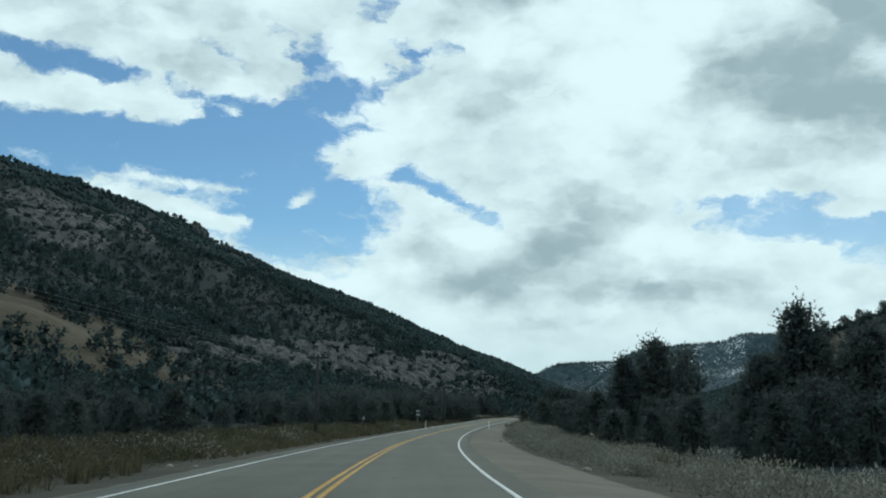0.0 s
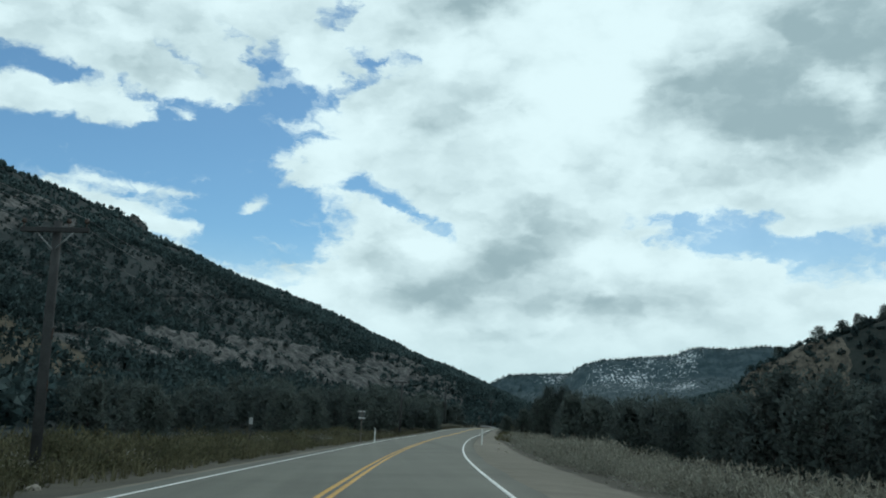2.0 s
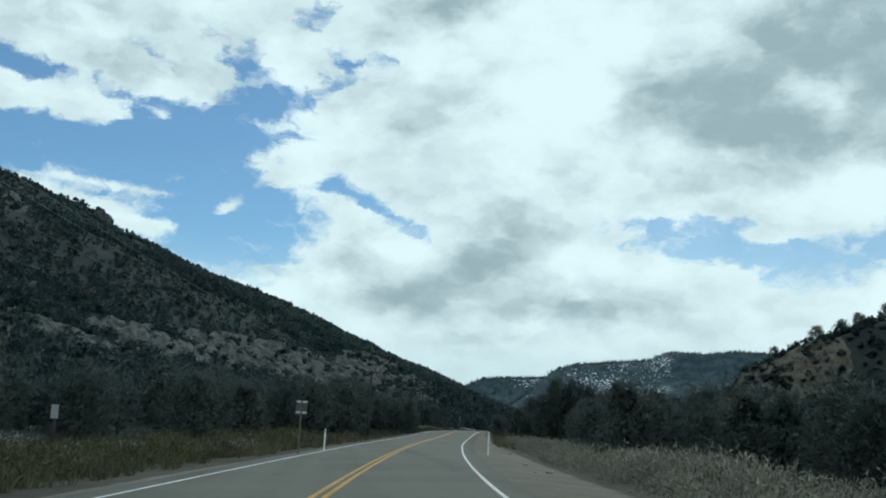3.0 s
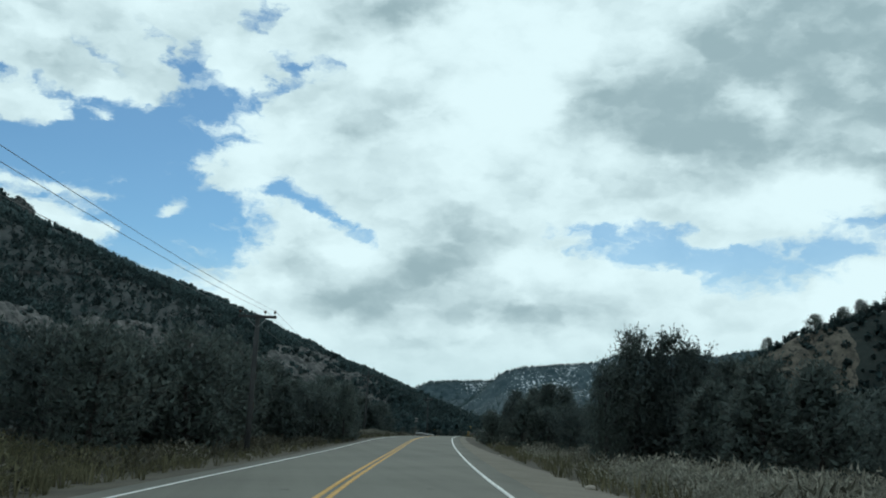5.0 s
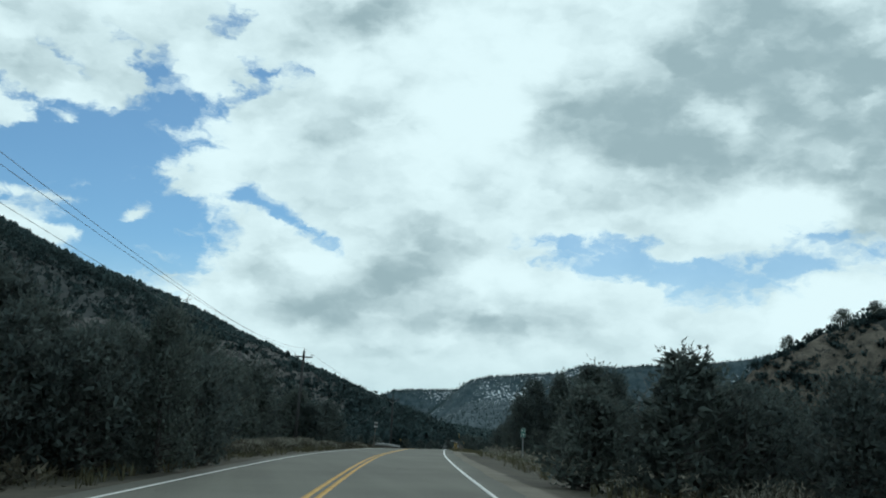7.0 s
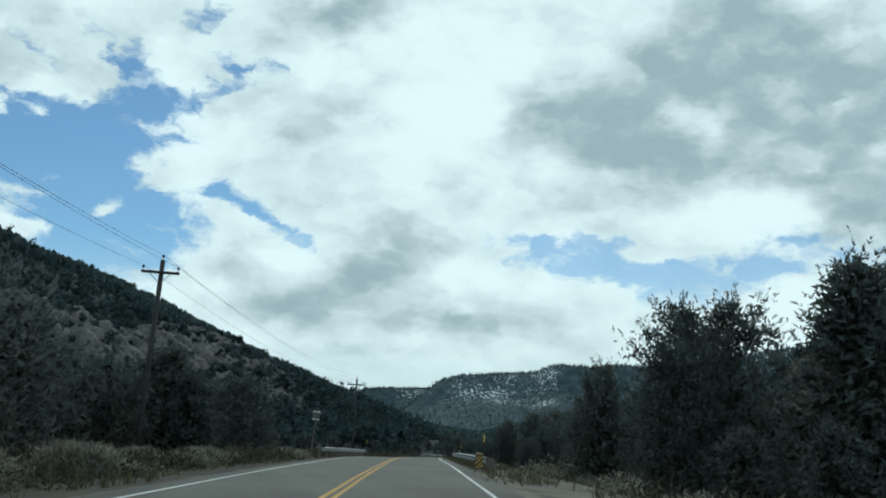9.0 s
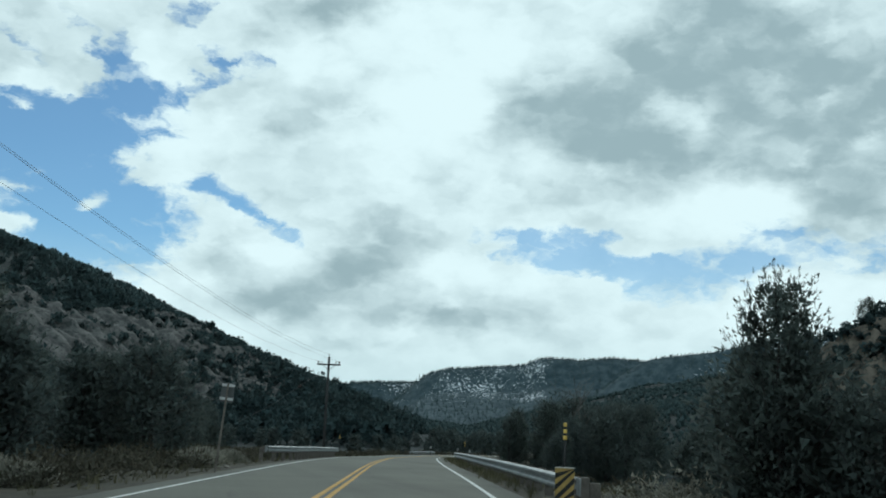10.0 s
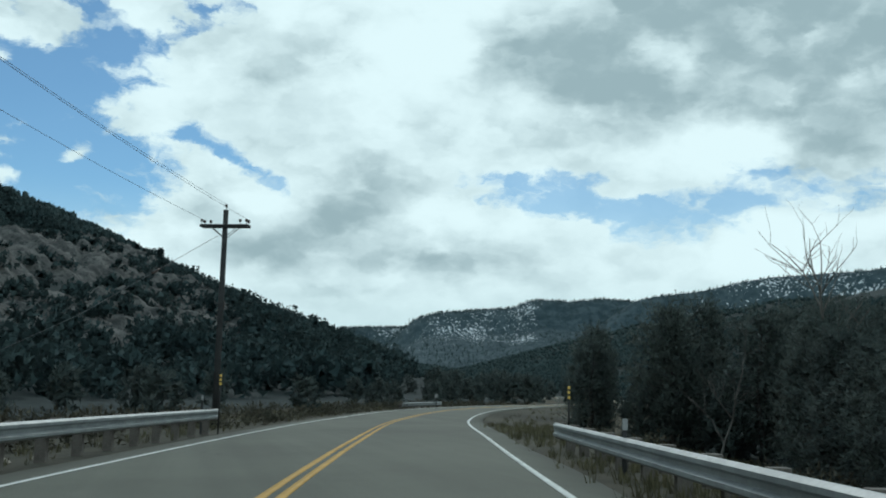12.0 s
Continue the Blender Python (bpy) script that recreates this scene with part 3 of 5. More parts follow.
def leaf_cards(centres, outward, length, width, r):
    """Small pointed blades at centres, pointing about outward. Returns verts and triangles."""
    n = len(centres)
    d = outward + 0.75 * r.normal(size=(n, 3))
    d /= np.linalg.norm(d, axis=1, keepdims=True)
    s = np.cross(d, r.normal(size=(n, 3)))
    s /= np.linalg.norm(s, axis=1, keepdims=True)
    ln, wd = length * r.uniform(0.6, 1.3, (n, 1)), width * r.uniform(0.6, 1.3, (n, 1))
    v = np.stack([centres - s * wd, centres + s * wd, centres + d * ln], 1).reshape(-1, 3)
    return v, np.arange(3 * n).reshape(-1, 3)


def limb(points, radii, sides=5):
    """A tapered limb as arrays."""
    points = np.asarray(points, float)
    rows = []
    for i, p in enumerate(points):
        d = points[min(i + 1, len(points) - 1)] - points[max(i - 1, 0)]
        d /= np.linalg.norm(d)
        a = np.cross(d, (0.3, 0.9, 0.2))
        a /= np.linalg.norm(a)
        b = np.cross(d, a)
        k = np.arange(sides) * 2 * np.pi / sides
        rows.append(p + radii[i] * (np.cos(k)[:, None] * a + np.sin(k)[:, None] * b))
    f = []
    for i in range(len(points) - 1):
        for k in range(sides):
            f += [(i * sides + k, i * sides + (k + 1) % sides, (i + 1) * sides + (k + 1) % sides), (i * sides + k, (i + 1) * sides + (k + 1) % sides, (i + 1) * sides + k)]
    return np.concatenate(rows), np.array(f)


def joined(pieces):
    vs, fs, n = [], [], 0
    for v, f in pieces:
        vs.append(v)
        fs.append(f + n)
        n += len(v)
    return np.concatenate(vs), np.concatenate(fs)


def unit(v):
    return v / (np.linalg.norm(v, axis=-1, keepdims=True) + 1e-9)


def tuft(tip, way, length, cards, leaf, width, r):
    """A finger of needles round the end of a twig."""
    way = unit(way)
    stem = r.uniform(0, 1, (cards, 1)) ** 0.8
    root = tip - way * length * (1 - stem)
    side = r.normal(size=(cards, 3))
    side = unit(side - (side @ way)[:, None] * way)
    d = unit(way * (0.55 + 0.8 * stem) + side * (1.15 - 0.75 * stem) + (0, 0, 0.15))
    s = unit(np.cross(d, r.normal(size=(cards, 3)))) * width * r.uniform(0.7, 1.3, (cards, 1))
    v = np.stack([root - s, root + s, root + d * leaf * r.uniform(0.7, 1.25, (cards, 1))], 1).reshape(-1, 3)
    return v, np.arange(3 * cards).reshape(-1, 3)


def tree_arrays(seed, height, width, kind, branches, bulk, fingers, cards, leaf):
    """Trunk and crown of a juniper or a pinyon pine: upswept limbs with dense clumps inside and fingers of needles outside, down to the ground."""
    r = np.random.RandomState(seed)
    wood, leaves, about = [], [], []
    tall = kind == "juniper"
    line = np.array([[0.10 * math.sin(1.3 * z + seed), 0.10 * math.cos(1.1 * z + seed), z - 0.15] for z in np.linspace(0, height * 0.93, 8)])
    wood.append(limb(line, np.linspace(0.022 * height, 0.012, 8), 6))
    lobes = [(r.uniform(0, 2 * np.pi), r.uniform(0.7, 1.3)) for k in range(5)]

    def add(piece, centre, size):
        leaves.append(piece)
        about.append(np.repeat([[*centre, size]], len(piece[0]), 0))

    for k in range(branches):
        t = ((k + r.uniform()) / branches) ** 0.85
        a = 2.4 * k + r.uniform(-0.5, 0.5)
        z = height * (0.02 + 0.86 * t)
        shape = (0.75 + 0.25 * min(1, t / 0.15)) * (1 - 0.80 * t**1.6) if tall else math.sqrt(max(0.05, 1 - ((t - 0.36) / 0.68) ** 2))
        lobe = sum(w * max(0.0, math.cos(a - c)) ** 2 for c, w in lobes) / 2.0
        reach = width * 0.5 * shape * (0.68 + 0.32 * lobe) * r.uniform(0.84, 1.0)
        u = min(z / height, 0.9) * 7 / 0.93
        at = line[min(int(u), 6)] + (line[min(int(u) + 1, 7)] - line[min(int(u), 6)]) * (u - int(u))
        out = np.array([math.cos(a), math.sin(a), 0.0])
        lift = r.uniform(0.25, 0.6) if tall else r.uniform(0.12, 0.42)
        tip = at + out * reach + (0, 0, (lift * reach + 0.06 * height * t))
        elbow = at + out * reach * 0.55 + (0, 0, 0.22 * lift * reach)
        wood.append(limb([at - (0, 0, 0.1), elbow, tip], [0.012 + 0.010 * (1 - t) * height / 5, 0.016, 0.006], 3))
        size = width * r.uniform(0.115, 0.15) * (0.5 + 0.5 * shape)
        for c, k2 in ((at + (elbow - at) * 0.7, 1.3), (elbow + (tip - elbow) * 0.35, 1.0)):
            n = bulk if t < 0.85 else bulk // 2
            deep = unit(r.normal(size=(n, 3))) * r.uniform(0.05, 0.85, (n, 1)) * size * k2 * (1, 1, 0.85)
            add(leaf_cards(c + deep, unit(deep) * 0.5 + (0, 0, 0.4), leaf * 2.1, leaf * 0.55, r), c, size * k2)
        for j in range(fingers):
            s = r.uniform(0.30, 1.0) ** 0.7 if j else 1.0
            p = at + (elbow - at) * s / 0.55 if s < 0.55 else elbow + (tip - elbow) * (s - 0.55) / 0.45
            p = p + unit(r.normal(0, 1, 3)) * size * (r.uniform(0.4, 0.95) if j else 0.1) * (1, 1, 0.8)
            way = 0.5 * out + (0, 0, 0.8 if tall else 0.65) + 0.4 * r.normal(0, 1, 3)
            length = leaf * r.uniform(1.2, 2.2)
            add(tuft(p + unit(way) * length * 0.5, way, length, cards, leaf, leaf * 0.17, r), elbow + (tip - elbow) * 0.3, size * 1.6)
    for k in range(fingers * 2):
        p = line[7] + r.normal(0, 1, 3) * (0.03 * width, 0.03 * width, 0.04 * height)
        add(tuft(p, np.array([*r.normal(0, 0.3, 2), 1.0]), leaf * 2, cards, leaf, leaf * 0.17, r), line[6], 0.2 * width)
    wood, leaves, about = joined(wood), joined(leaves), np.concatenate(about)
    v = leaves[0]
    normals = unit(0.28 * (v - about[:, :3]) / about[:, 3:] + 0.14 * r.normal(size=v.shape) + 0.8 * (v - (0, 0, 0.4 * height)) / (0.5 * width) * (1, 1, 0.5) + (0, 0, 0.3))
    fit = height / v[:, 2].max(), width / np.percentile(np.abs(v[:, :2]), 99.85) / 2
    for x, _ in (wood, leaves):
        x *= (fit[1], fit[1], fit[0])
    return wood, leaves, normals


def tree_kind(seed, height, width, kind, detail, label, category):
    """One tree as a thing, standing off the map until it is copied. detail: branches, sprays in each clump, fingers on each branch, needles on each finger, their length."""
    (wv, wf), (lv, lf), normals = tree_arrays(seed, height, width, kind, *detail)
    meshes = raw_mesh("trunk", wv, wf, BARK, True), raw_mesh("crown", lv, lf, LEAF, True, normals)

    def plant(x, y, scale=1.0, turn=0.0, sink=0.1, z=None, tall=1.0):
        ob = base(kind + "_tree", (x, y, float(ground_height(np.array([x]), np.array([y]))[0]) - sink if z is None else z), turn)
        ob.scale = (scale, scale, scale * tall)
        for name, me in zip(("trunk", "crown"), meshes):
            new(name, me).parent = ob
        return tagged(ob, label, category, "roadside woodland trees")

    return plant


BIG_J = tree_kind(21, 8.0, 5.4, "juniper", (78, 56, 15, 9, 0.110), "tall dark green juniper with ragged spiky top beside the road", "tree")
BIG_P = tree_kind(22, 8.0, 5.7, "pinyon", (78, 56, 15, 9, 0.110), "large dark pinyon pine with dense clumped crown", "tree")
SMALL_P = [tree_kind(31 + k, 5.0, 4.8, "pinyon", (44, 37, 10, 7, 0.12), "bushy dark green pinyon pine in the roadside belt", "tree") for k in range(3)]
SMALL_J = [tree_kind(41 + k, 4.6, 4.4, "juniper", (44, 37, 10, 7, 0.12), "dense dark green juniper in the roadside belt", "tree") for k in range(3)]


def crown_kinds(count, seed, detail):
    """Whole trees one metre high for the rows that stand behind: verts, faces and normals."""
    out = []
    for k in range(count):
        (wv, wf), (lv, lf), normals = tree_arrays(seed + k, 4.8, 4.6, "pinyon", *detail)
        v, f = joined([(wv, wf), (lv, lf)])
        out.append((v / 4.8, f, np.concatenate([unit(wv * (1, 1, 0) + (0, 0, 0.01)), normals])))
    return out


BACK_TREES, FAR_TREES = [], []

def stand(rows):
    """Trees that stand out along the road: place, height of the top, kind, width against height."""
    for x, y, top, make, wide in rows:
        g = float(ground_height(np.array([x]), np.array([y]))[0])
        full = 8.0 if make in (BIG_J, BIG_P) else 5.0 if make in SMALL_P else 4.6
        wide = max(0.95, 0.74 * wide) if make in (BIG_J, BIG_P) else wide
        make(x, y, wide * (top - g + 0.1) / full, rng.uniform(0, 360), tall=1 / wide)


# junipers at the first bend
stand((
    (20.6, 72.2, 8.6, BIG_J, 1.45), (18.0, 70.5, 7.0, BIG_J, 1.25), (22.8, 74.0, 7.8, SMALL_P[0], 0.9),
    (20.5, 43.0, 8.1, BIG_J, 1.3), (23.2, 42.0, 7.0, BIG_J, 1.5), (18.4, 42.4, 5.4, BIG_J, 1.6),
    (26.0, 47.0, 7.2, SMALL_P[1], 1.0),
))
# pines and brush on the inside of the curve
stand((
    (25.2, 178.2, 5.4, BIG_P, 1.00), (26.9, 178.5, 7.2, BIG_P, 1.00), (28.6, 178.0, 7.2, BIG_P, 1.00),
    (30.5, 179.5, 6.6, BIG_P, 1.00), (33.0, 181.0, 6.2, SMALL_J[0], 1.0),
))
# trees either side before the marker posts
stand((
    (27.8, 206.4, 4.5, SMALL_J[0], 1.1), (25.2, 206.0, 3.3, SMALL_J[1], 1.1), (30.0, 207.2, 3.8, SMALL_P[1], 1.1),
    (14.2, 211.0, 5.4, BIG_P, 1.15), (12.4, 209.6, 4.5, SMALL_P[0], 0.95), (12.6, 214.2, 5.0, SMALL_J[1], 1.0),
    (10.6, 208.4, 4.7, SMALL_P[2], 1.0), (10.2, 213.0, 5.6, SMALL_J[2], 1.0), (15.0, 216.8, 4.2, SMALL_P[1], 0.9),
    (11.6, 219.5, 5.8, SMALL_P[0], 1.0), (9.4, 204.5, 5.0, SMALL_J[0], 1.0), (8.6, 217.0, 6.2, SMALL_P[2], 1.0),
    (14.6, 223.0, 5.0, SMALL_P[0], 1.0),
))
# tall pines above the first rail
stand((
    (41.4, 266.5, 8.1, BIG_P, 1.50), (44.4, 268.5, 8.9, BIG_P, 1.50), (44.0, 259.8, 9.3, BIG_J, 1.50),
    (46.8, 261.5, 8.8, BIG_P, 1.50), (39.5, 263.5, 6.2, BIG_P, 1.50), (43.9, 281.0, 7.0, BIG_P, 1.10),
    (44.8, 282.0, 5.2, SMALL_P[0], 1.50), (47.5, 275.0, 6.5, SMALL_P[2], 1.1),
))
# low stand behind the second rail
stand((
    (60.0, 338.5, 5.0, BIG_P, 1.80), (62.6, 341.5, 5.8, BIG_P, 1.70), (61.2, 333.5, 5.0, BIG_P, 1.80),
    (64.5, 337.5, 6.0, BIG_P, 1.70), (56.0, 329.6, 3.4, BIG_P, 1.90), (57.6, 332.2, 3.9, BIG_J, 1.90),
    (58.8, 335.4, 4.4, BIG_P, 1.80), (54.9, 327.4, 2.9, BIG_P, 1.90),
))
# tall stand beyond it
stand((
    (62.5, 363.5, 5.2, BIG_P, 1.70), (66.2, 361.0, 7.4, BIG_P, 1.70), (69.5, 357.5, 7.0, BIG_P, 1.70),
    (65.0, 368.5, 6.4, BIG_P, 1.60), (70.0, 365.0, 8.2, BIG_P, 1.70), (74.0, 361.0, 7.8, BIG_P, 1.70),
    (66.0, 345.5, 6.4, BIG_P, 1.70), (69.0, 350.5, 6.8, BIG_P, 1.70), (73.5, 354.0, 7.4, BIG_P, 1.70),
))


def belt(y0, y1, a, b, count, low, high, rows_behind=None):
    """Trees scattered in a strip along the road between two lateral distances, the fuller ones in front."""
    placed = []
    tries = 0
    while len(placed) < count and tries < count * 30:
        tries += 1
        y, lat = rng.uniform(y0, y1), a + (b - a) * rng.uniform() ** 0.8
        x, yy, _ = beside(y, lat)
        if math.hypot(x + 46, yy - 135) > 17 and all((x - u) ** 2 + (yy - v) ** 2 > 4.5 for u, v in placed):
            placed.append((x, yy))
            if rows_behind is None and abs(lat) < min(abs(a), abs(b)) + 0.42 * abs(b - a):
                (SMALL_P + SMALL_J)[rng.randint(6)](x, yy, rng.uniform(low, high) / 4.8, rng.uniform(0, 360))
            else:
                (BACK_TREES if rows_behind is None else rows_behind).append((x, yy, rng.uniform(low, high)))


belt(25, 130, 11.0, 24, 56, 2.8, 4.6)
belt(128, 235, 9.8, 24, 74, 3.2, 5.2)
belt(235, 292, 8.8, 24, 46, 3.0, 5.4)
belt(296, 338, 14.0, 32, 22, 2.8, 5.2)
belt(360, 420, 5.5, 26, 20, 3.2, 5.2, FAR_TREES)
belt(30, 130, -17, -38, 44, 2.8, 4.4)
belt(128, 165, -12.5, -32, 22, 3.4, 5.4)
belt(165, 262, -11.0, -28, 60, 4.6, 7.4)
belt(250, 330, -12.5, -27, 42, 5.0, 7.6)
belt(325, 352, -14.0, -28, 12, 3.4, 5.2)
belt(350, 420, -30, -9.5, 20, 2.2, 3.6, FAR_TREES)
belt(415, 540, -36, -7.5, 40, 3.2, 5.6, FAR_TREES)
belt(420, 500, 6, 30, 16, 3.2, 5.2, FAR_TREES)
belt(345, 425, 26, 55, 60, 3.0, 5.4, FAR_TREES)


OCTA = np.array([(1, 0, 0), (-1, 0, 0), (0, 1, 0), (0, -1, 0), (0, 0, 1), (0, 0, -1)], float)
OCTA_FACES = np.array([(0, 2, 4), (2, 1, 4), (1, 3, 4), (3, 0, 4), (2, 0, 5), (1, 2, 5), (3, 1, 5), (0, 3, 5)])


def clump_kinds(count, spikes, length, seed, knots=1, inner=0):
    """Small ragged trees for the slopes: dense lumps under a coat of sprays; about one metre high and wide. Verts, faces and normals."""
    r = np.random.RandomState(seed)
    out = []
    for k in range(count):
        heart = r.normal(0, 0.15 if knots > 1 else 0.04, (knots, 3)) * (1, 1, 1.1) + (0, 0, 0.46)
        if knots > 1:
            deep = r.normal(0, 0.10, (inner, 3))
            pieces = [leaf_cards(heart[r.randint(knots, size=inner)] + deep, deep * 4, length * 1.3, length * 0.95, r)]
        else:
            pieces = [(heart[0] + OCTA * r.uniform(0.24, 0.44, (6, 1)) * (1, 1, 1.15), OCTA_FACES)]
        d = r.normal(size=(spikes, 3))
        d[:, 2] = np.abs(d[:, 2]) * 1.1 - 0.25
        d = unit(d)
        at = heart[r.randint(knots, size=spikes)] + d * r.uniform(0.12, 0.28, (spikes, 1)) * (1 if knots > 1 else 1.15)
        pieces.append(leaf_cards(at, d + (0, 0, 0.6), length, length * 0.36, r))
        v, f = joined(pieces)
        out.append((v, f, unit(v - (0, 0, 0.42) + 0.10 * r.normal(size=v.shape))))
    return out


def scatter(name, kinds, x, y, z, size, tall, material, label, category, sink=0.1):
    """Many plants in one mesh."""
    n = len(x)
    pick = rng.randint(len(kinds), size=n)
    turn = rng.uniform(0, 2 * np.pi, n)
    vs, fs, ns, total = [], [], [], 0
    for k, (v, f, *normal) in enumerate(kinds):
        m = np.where(pick == k)[0]
        if not len(m):
            continue
        c, s = np.cos(turn[m])[:, None], np.sin(turn[m])[:, None]
        px = (v[:, 0] * c - v[:, 1] * s) * size[m, None] + x[m, None]
        py = (v[:, 0] * s + v[:, 1] * c) * size[m, None] + y[m, None]
        pz = v[:, 2] * (size * tall)[m, None] + (z - sink * size)[m, None]
        vs.append(np.stack([px, py, pz], -1).reshape(-1, 3))
        for w in normal:
            ns.append(np.stack([w[:, 0] * c - w[:, 1] * s, w[:, 0] * s + w[:, 1] * c, w[:, 2] + 0 * c], -1).reshape(-1, 3))
        fs.append((f[None] + (np.arange(len(m)) * len(v))[:, None, None] + total).reshape(-1, f.shape[1]))
        total += len(m) * len(v)
    ob = new(name, raw_mesh(name, np.concatenate(vs), np.concatenate(fs), material, False, np.concatenate(ns) if ns else None))
    return tagged(ob, label, category, kind="stuff")


for rows, detail, name, label in ((BACK_TREES, (18, 19, 4, 5, 0.20), "roadside_woodland", "dark green pinyon pines behind the roadside belt"), (FAR_TREES, (14, 14, 3, 6, 0.32), "bend_woodland", "dark green pinyon pines in the woods round the bend")):
    x, y, h = np.array(rows).T
    scatter(name, crown_kinds(4, 51 + len(name), detail), x, y, ground_height(x, y), h, np.ones(len(x)), LEAF, label, "woodland", 0.02)


SLOPE_ROCKS = [  # place, half length, half depth, relief, kind of rock
    (-56, 300, 28, 15, 6.0, 0), (-47, 374, 34, 20, 8.0, 0), (-31, 450, 32, 24, 8.0, 0), (-9, 483, 30, 24, 8.0, 0), (16, 525, 28, 18, 7.0, 0), (36, 534, 22, 15, 6.0, 0), (20, 572, 26, 16, 7.0, 0), (30, 486, 20, 13, 5.5, 0), (54, 590, 22, 11, 5.0, 0), (24, 468, 24, 13, 4.5, 0), (36, 506, 22, 13, 5.0, 0)]
RIM_ROCKS = [
    (-215, 561, 40, 18, 6.0, 0), (-185, 525, 42, 18, 6.0, 0), (-174, 598, 34, 15, 6.0, 0), (-165, 478, 34, 14, 5.0, 0), (-150, 545, 26, 10, 4.0, 0), (-228, 1062, 14, 10, 9.0, 0)]
BUTTE_ROCKS = [(160, 443, 13, 14, 5.0, 1), (177, 436, 17, 17, 5.0, 1)]
OUTCROPS = SLOPE_ROCKS + RIM_ROCKS + BUTTE_ROCKS


def woodland():
    p, q = rng.uniform(-560, -30, 60000), rng.uniform(60, 1750, 60000)
    keep = rng.uniform(size=60000) < np.interp(q, [60, 300, 900, 1750], [0.55, 0.72, 0.46, 0.22])
    p, q = p[keep], q[keep]
    p2, q2 = rng.uniform(-25, 300, 22000), rng.uniform(60, 1900, 22000)
    keep = rng.uniform(size=22000) < np.where(q2 > 430, np.where((q2 < 700) & (p2 > 170), 0.45, 0.7), 0.10)
    p, q = np.r_[p, p2[keep]], np.r_[q, q2[keep]]
    x, y = p * math.cos(HEADING) + q * math.sin(HEADING), -p * math.sin(HEADING) + q * math.cos(HEADING)
    off, _, _ = nearest(x, y)
    keep = (off < -130) | (off > 30) | (q > 620) & (off < -40)
    bare = lumps(x, y, 45, 3, 0.6, seed=12)
    keep &= (bare > -0.5) | (off > 0)

    def open_ground(x, y):
        free = rng.uniform(size=len(x)) > 0.94 * np.exp(-((((x + 80) * 0.737 - (y - 228) * 0.675) / 66) ** 2 + (((x + 80) * 0.675 + (y - 228) * 0.737) / 42) ** 2) ** 2)
        for ox, oy, half, deep, _, _ in OUTCROPS:
            u, v = ((x - ox) * math.cos(HEADING) - (y - oy) * math.sin(HEADING)) / (deep * 1.08), ((x - ox) * math.sin(HEADING) + (y - oy) * math.cos(HEADING)) / (half * 1.08)
            free &= (u * u + v * v > 1) | (rng.uniform(size=len(x)) < 0.16)
        return free

    keep &= open_ground(x, y) & (np.hypot(x + 46, y - 135) > 17)
    x, y = x[keep], y[keep]
    d = np.hypot(x - 20, y - 150)
    size = rng.uniform(2.6, 5.2, len(x)) * np.interp(d, [0, 700, 1600], [1.0, 1.1, 1.5])
    far = d > 520
    for m, kinds in ((~far, clump_kinds(9, 14, 0.2, 5, 3, 10)), (far, clump_kinds(9, 9, 0.28, 15))):
        scatter("woodland", kinds, x[m], y[m], ground_height(x[m], y[m]), size[m], rng.uniform(0.85, 1.25, m.sum()), FAR_LEAF, "dark pinyon and juniper woodland covering the valley slopes", "woodland")
    # the lower slope, seen from nearer
    y0, lat = rng.uniform(60, 640, 5300), -rng.uniform(30, 135, 5300)
    i = np.abs(AXIS[:, 1][None] - np.minimum(y0, 420)[:, None]).argmin(1)
    x, y = AXIS[i, 0] + RIGHT[i, 0] * lat + (y0 - AXIS[i, 1]) * 0.249, y0 + RIGHT[i, 1] * lat
    free = open_ground(x, y) & (np.hypot(x + 46, y - 135) > 17)
    x, y = x[free], y[free]
    scatter("slope_woodland", clump_kinds(10, 50, 0.132, 6, 6, 40), x, y, ground_height(x, y), rng.uniform(2.8, 5.4, len(x)), rng.uniform(0.85, 1.25, len(x)), FAR_LEAF, "dense dark pinyon and juniper scrub on the lower slope", "woodland")
    # scrub on the face of the butte
    p, q = np.r_[rng.uniform(26, 78, 190), rng.uniform(76, 200, 1350), rng.uniform(24, 62, 260)], np.r_[rng.uniform(404, 492, 1540), rng.uniform(444, 490, 260)]
    x, y = p * math.cos(HEADING) + q * math.sin(HEADING), -p * math.sin(HEADING) + q * math.cos(HEADING)
    scatter("butte_scrub", clump_kinds(7, 26, 0.2, 36, 3, 22), x, y, ground_height(x, y), rng.uniform(1.8, 3.8, len(x)), rng.uniform(0.85, 1.2, len(x)), FAR_LEAF, "dark pinyon scrub on the ochre butte", "woodland")
    # woods far up the valley
    p, q = rng.uniform(-150, 800, 7500), rng.uniform(1850, 3400, 7500)
    x, y = p * math.cos(HEADING) + q * math.sin(HEADING), -p * math.sin(HEADING) + q * math.cos(HEADING)
    scatter("far_woodland", clump_kinds(6, 4, 0.4, 46), x, y, ground_height(x, y), rng.uniform(8, 14, len(x)), rng.uniform(0.6, 0.9, len(x)), FAR_LEAF, "dark conifer woods far up the valley", "woodland")
    # trees of the mesas
    pts = []
    for mx, my, mz, snow, u in (M1, M2, M3):
        i, j = rng.randint(14, len(u) - 3, 3600), rng.randint(0, mx.shape[1], 3600)
        rim = rng.randint(58, 64, 1100), rng.randint(0, mx.shape[1], 1100)
        i, j = np.r_[i, rim[0]], np.r_[j, rim[1]]
        pts.append(np.c_[mx[i, j] + rng.normal(0, 6, len(i)), my[i, j] + rng.normal(0, 6, len(i)), mz[i, j]])
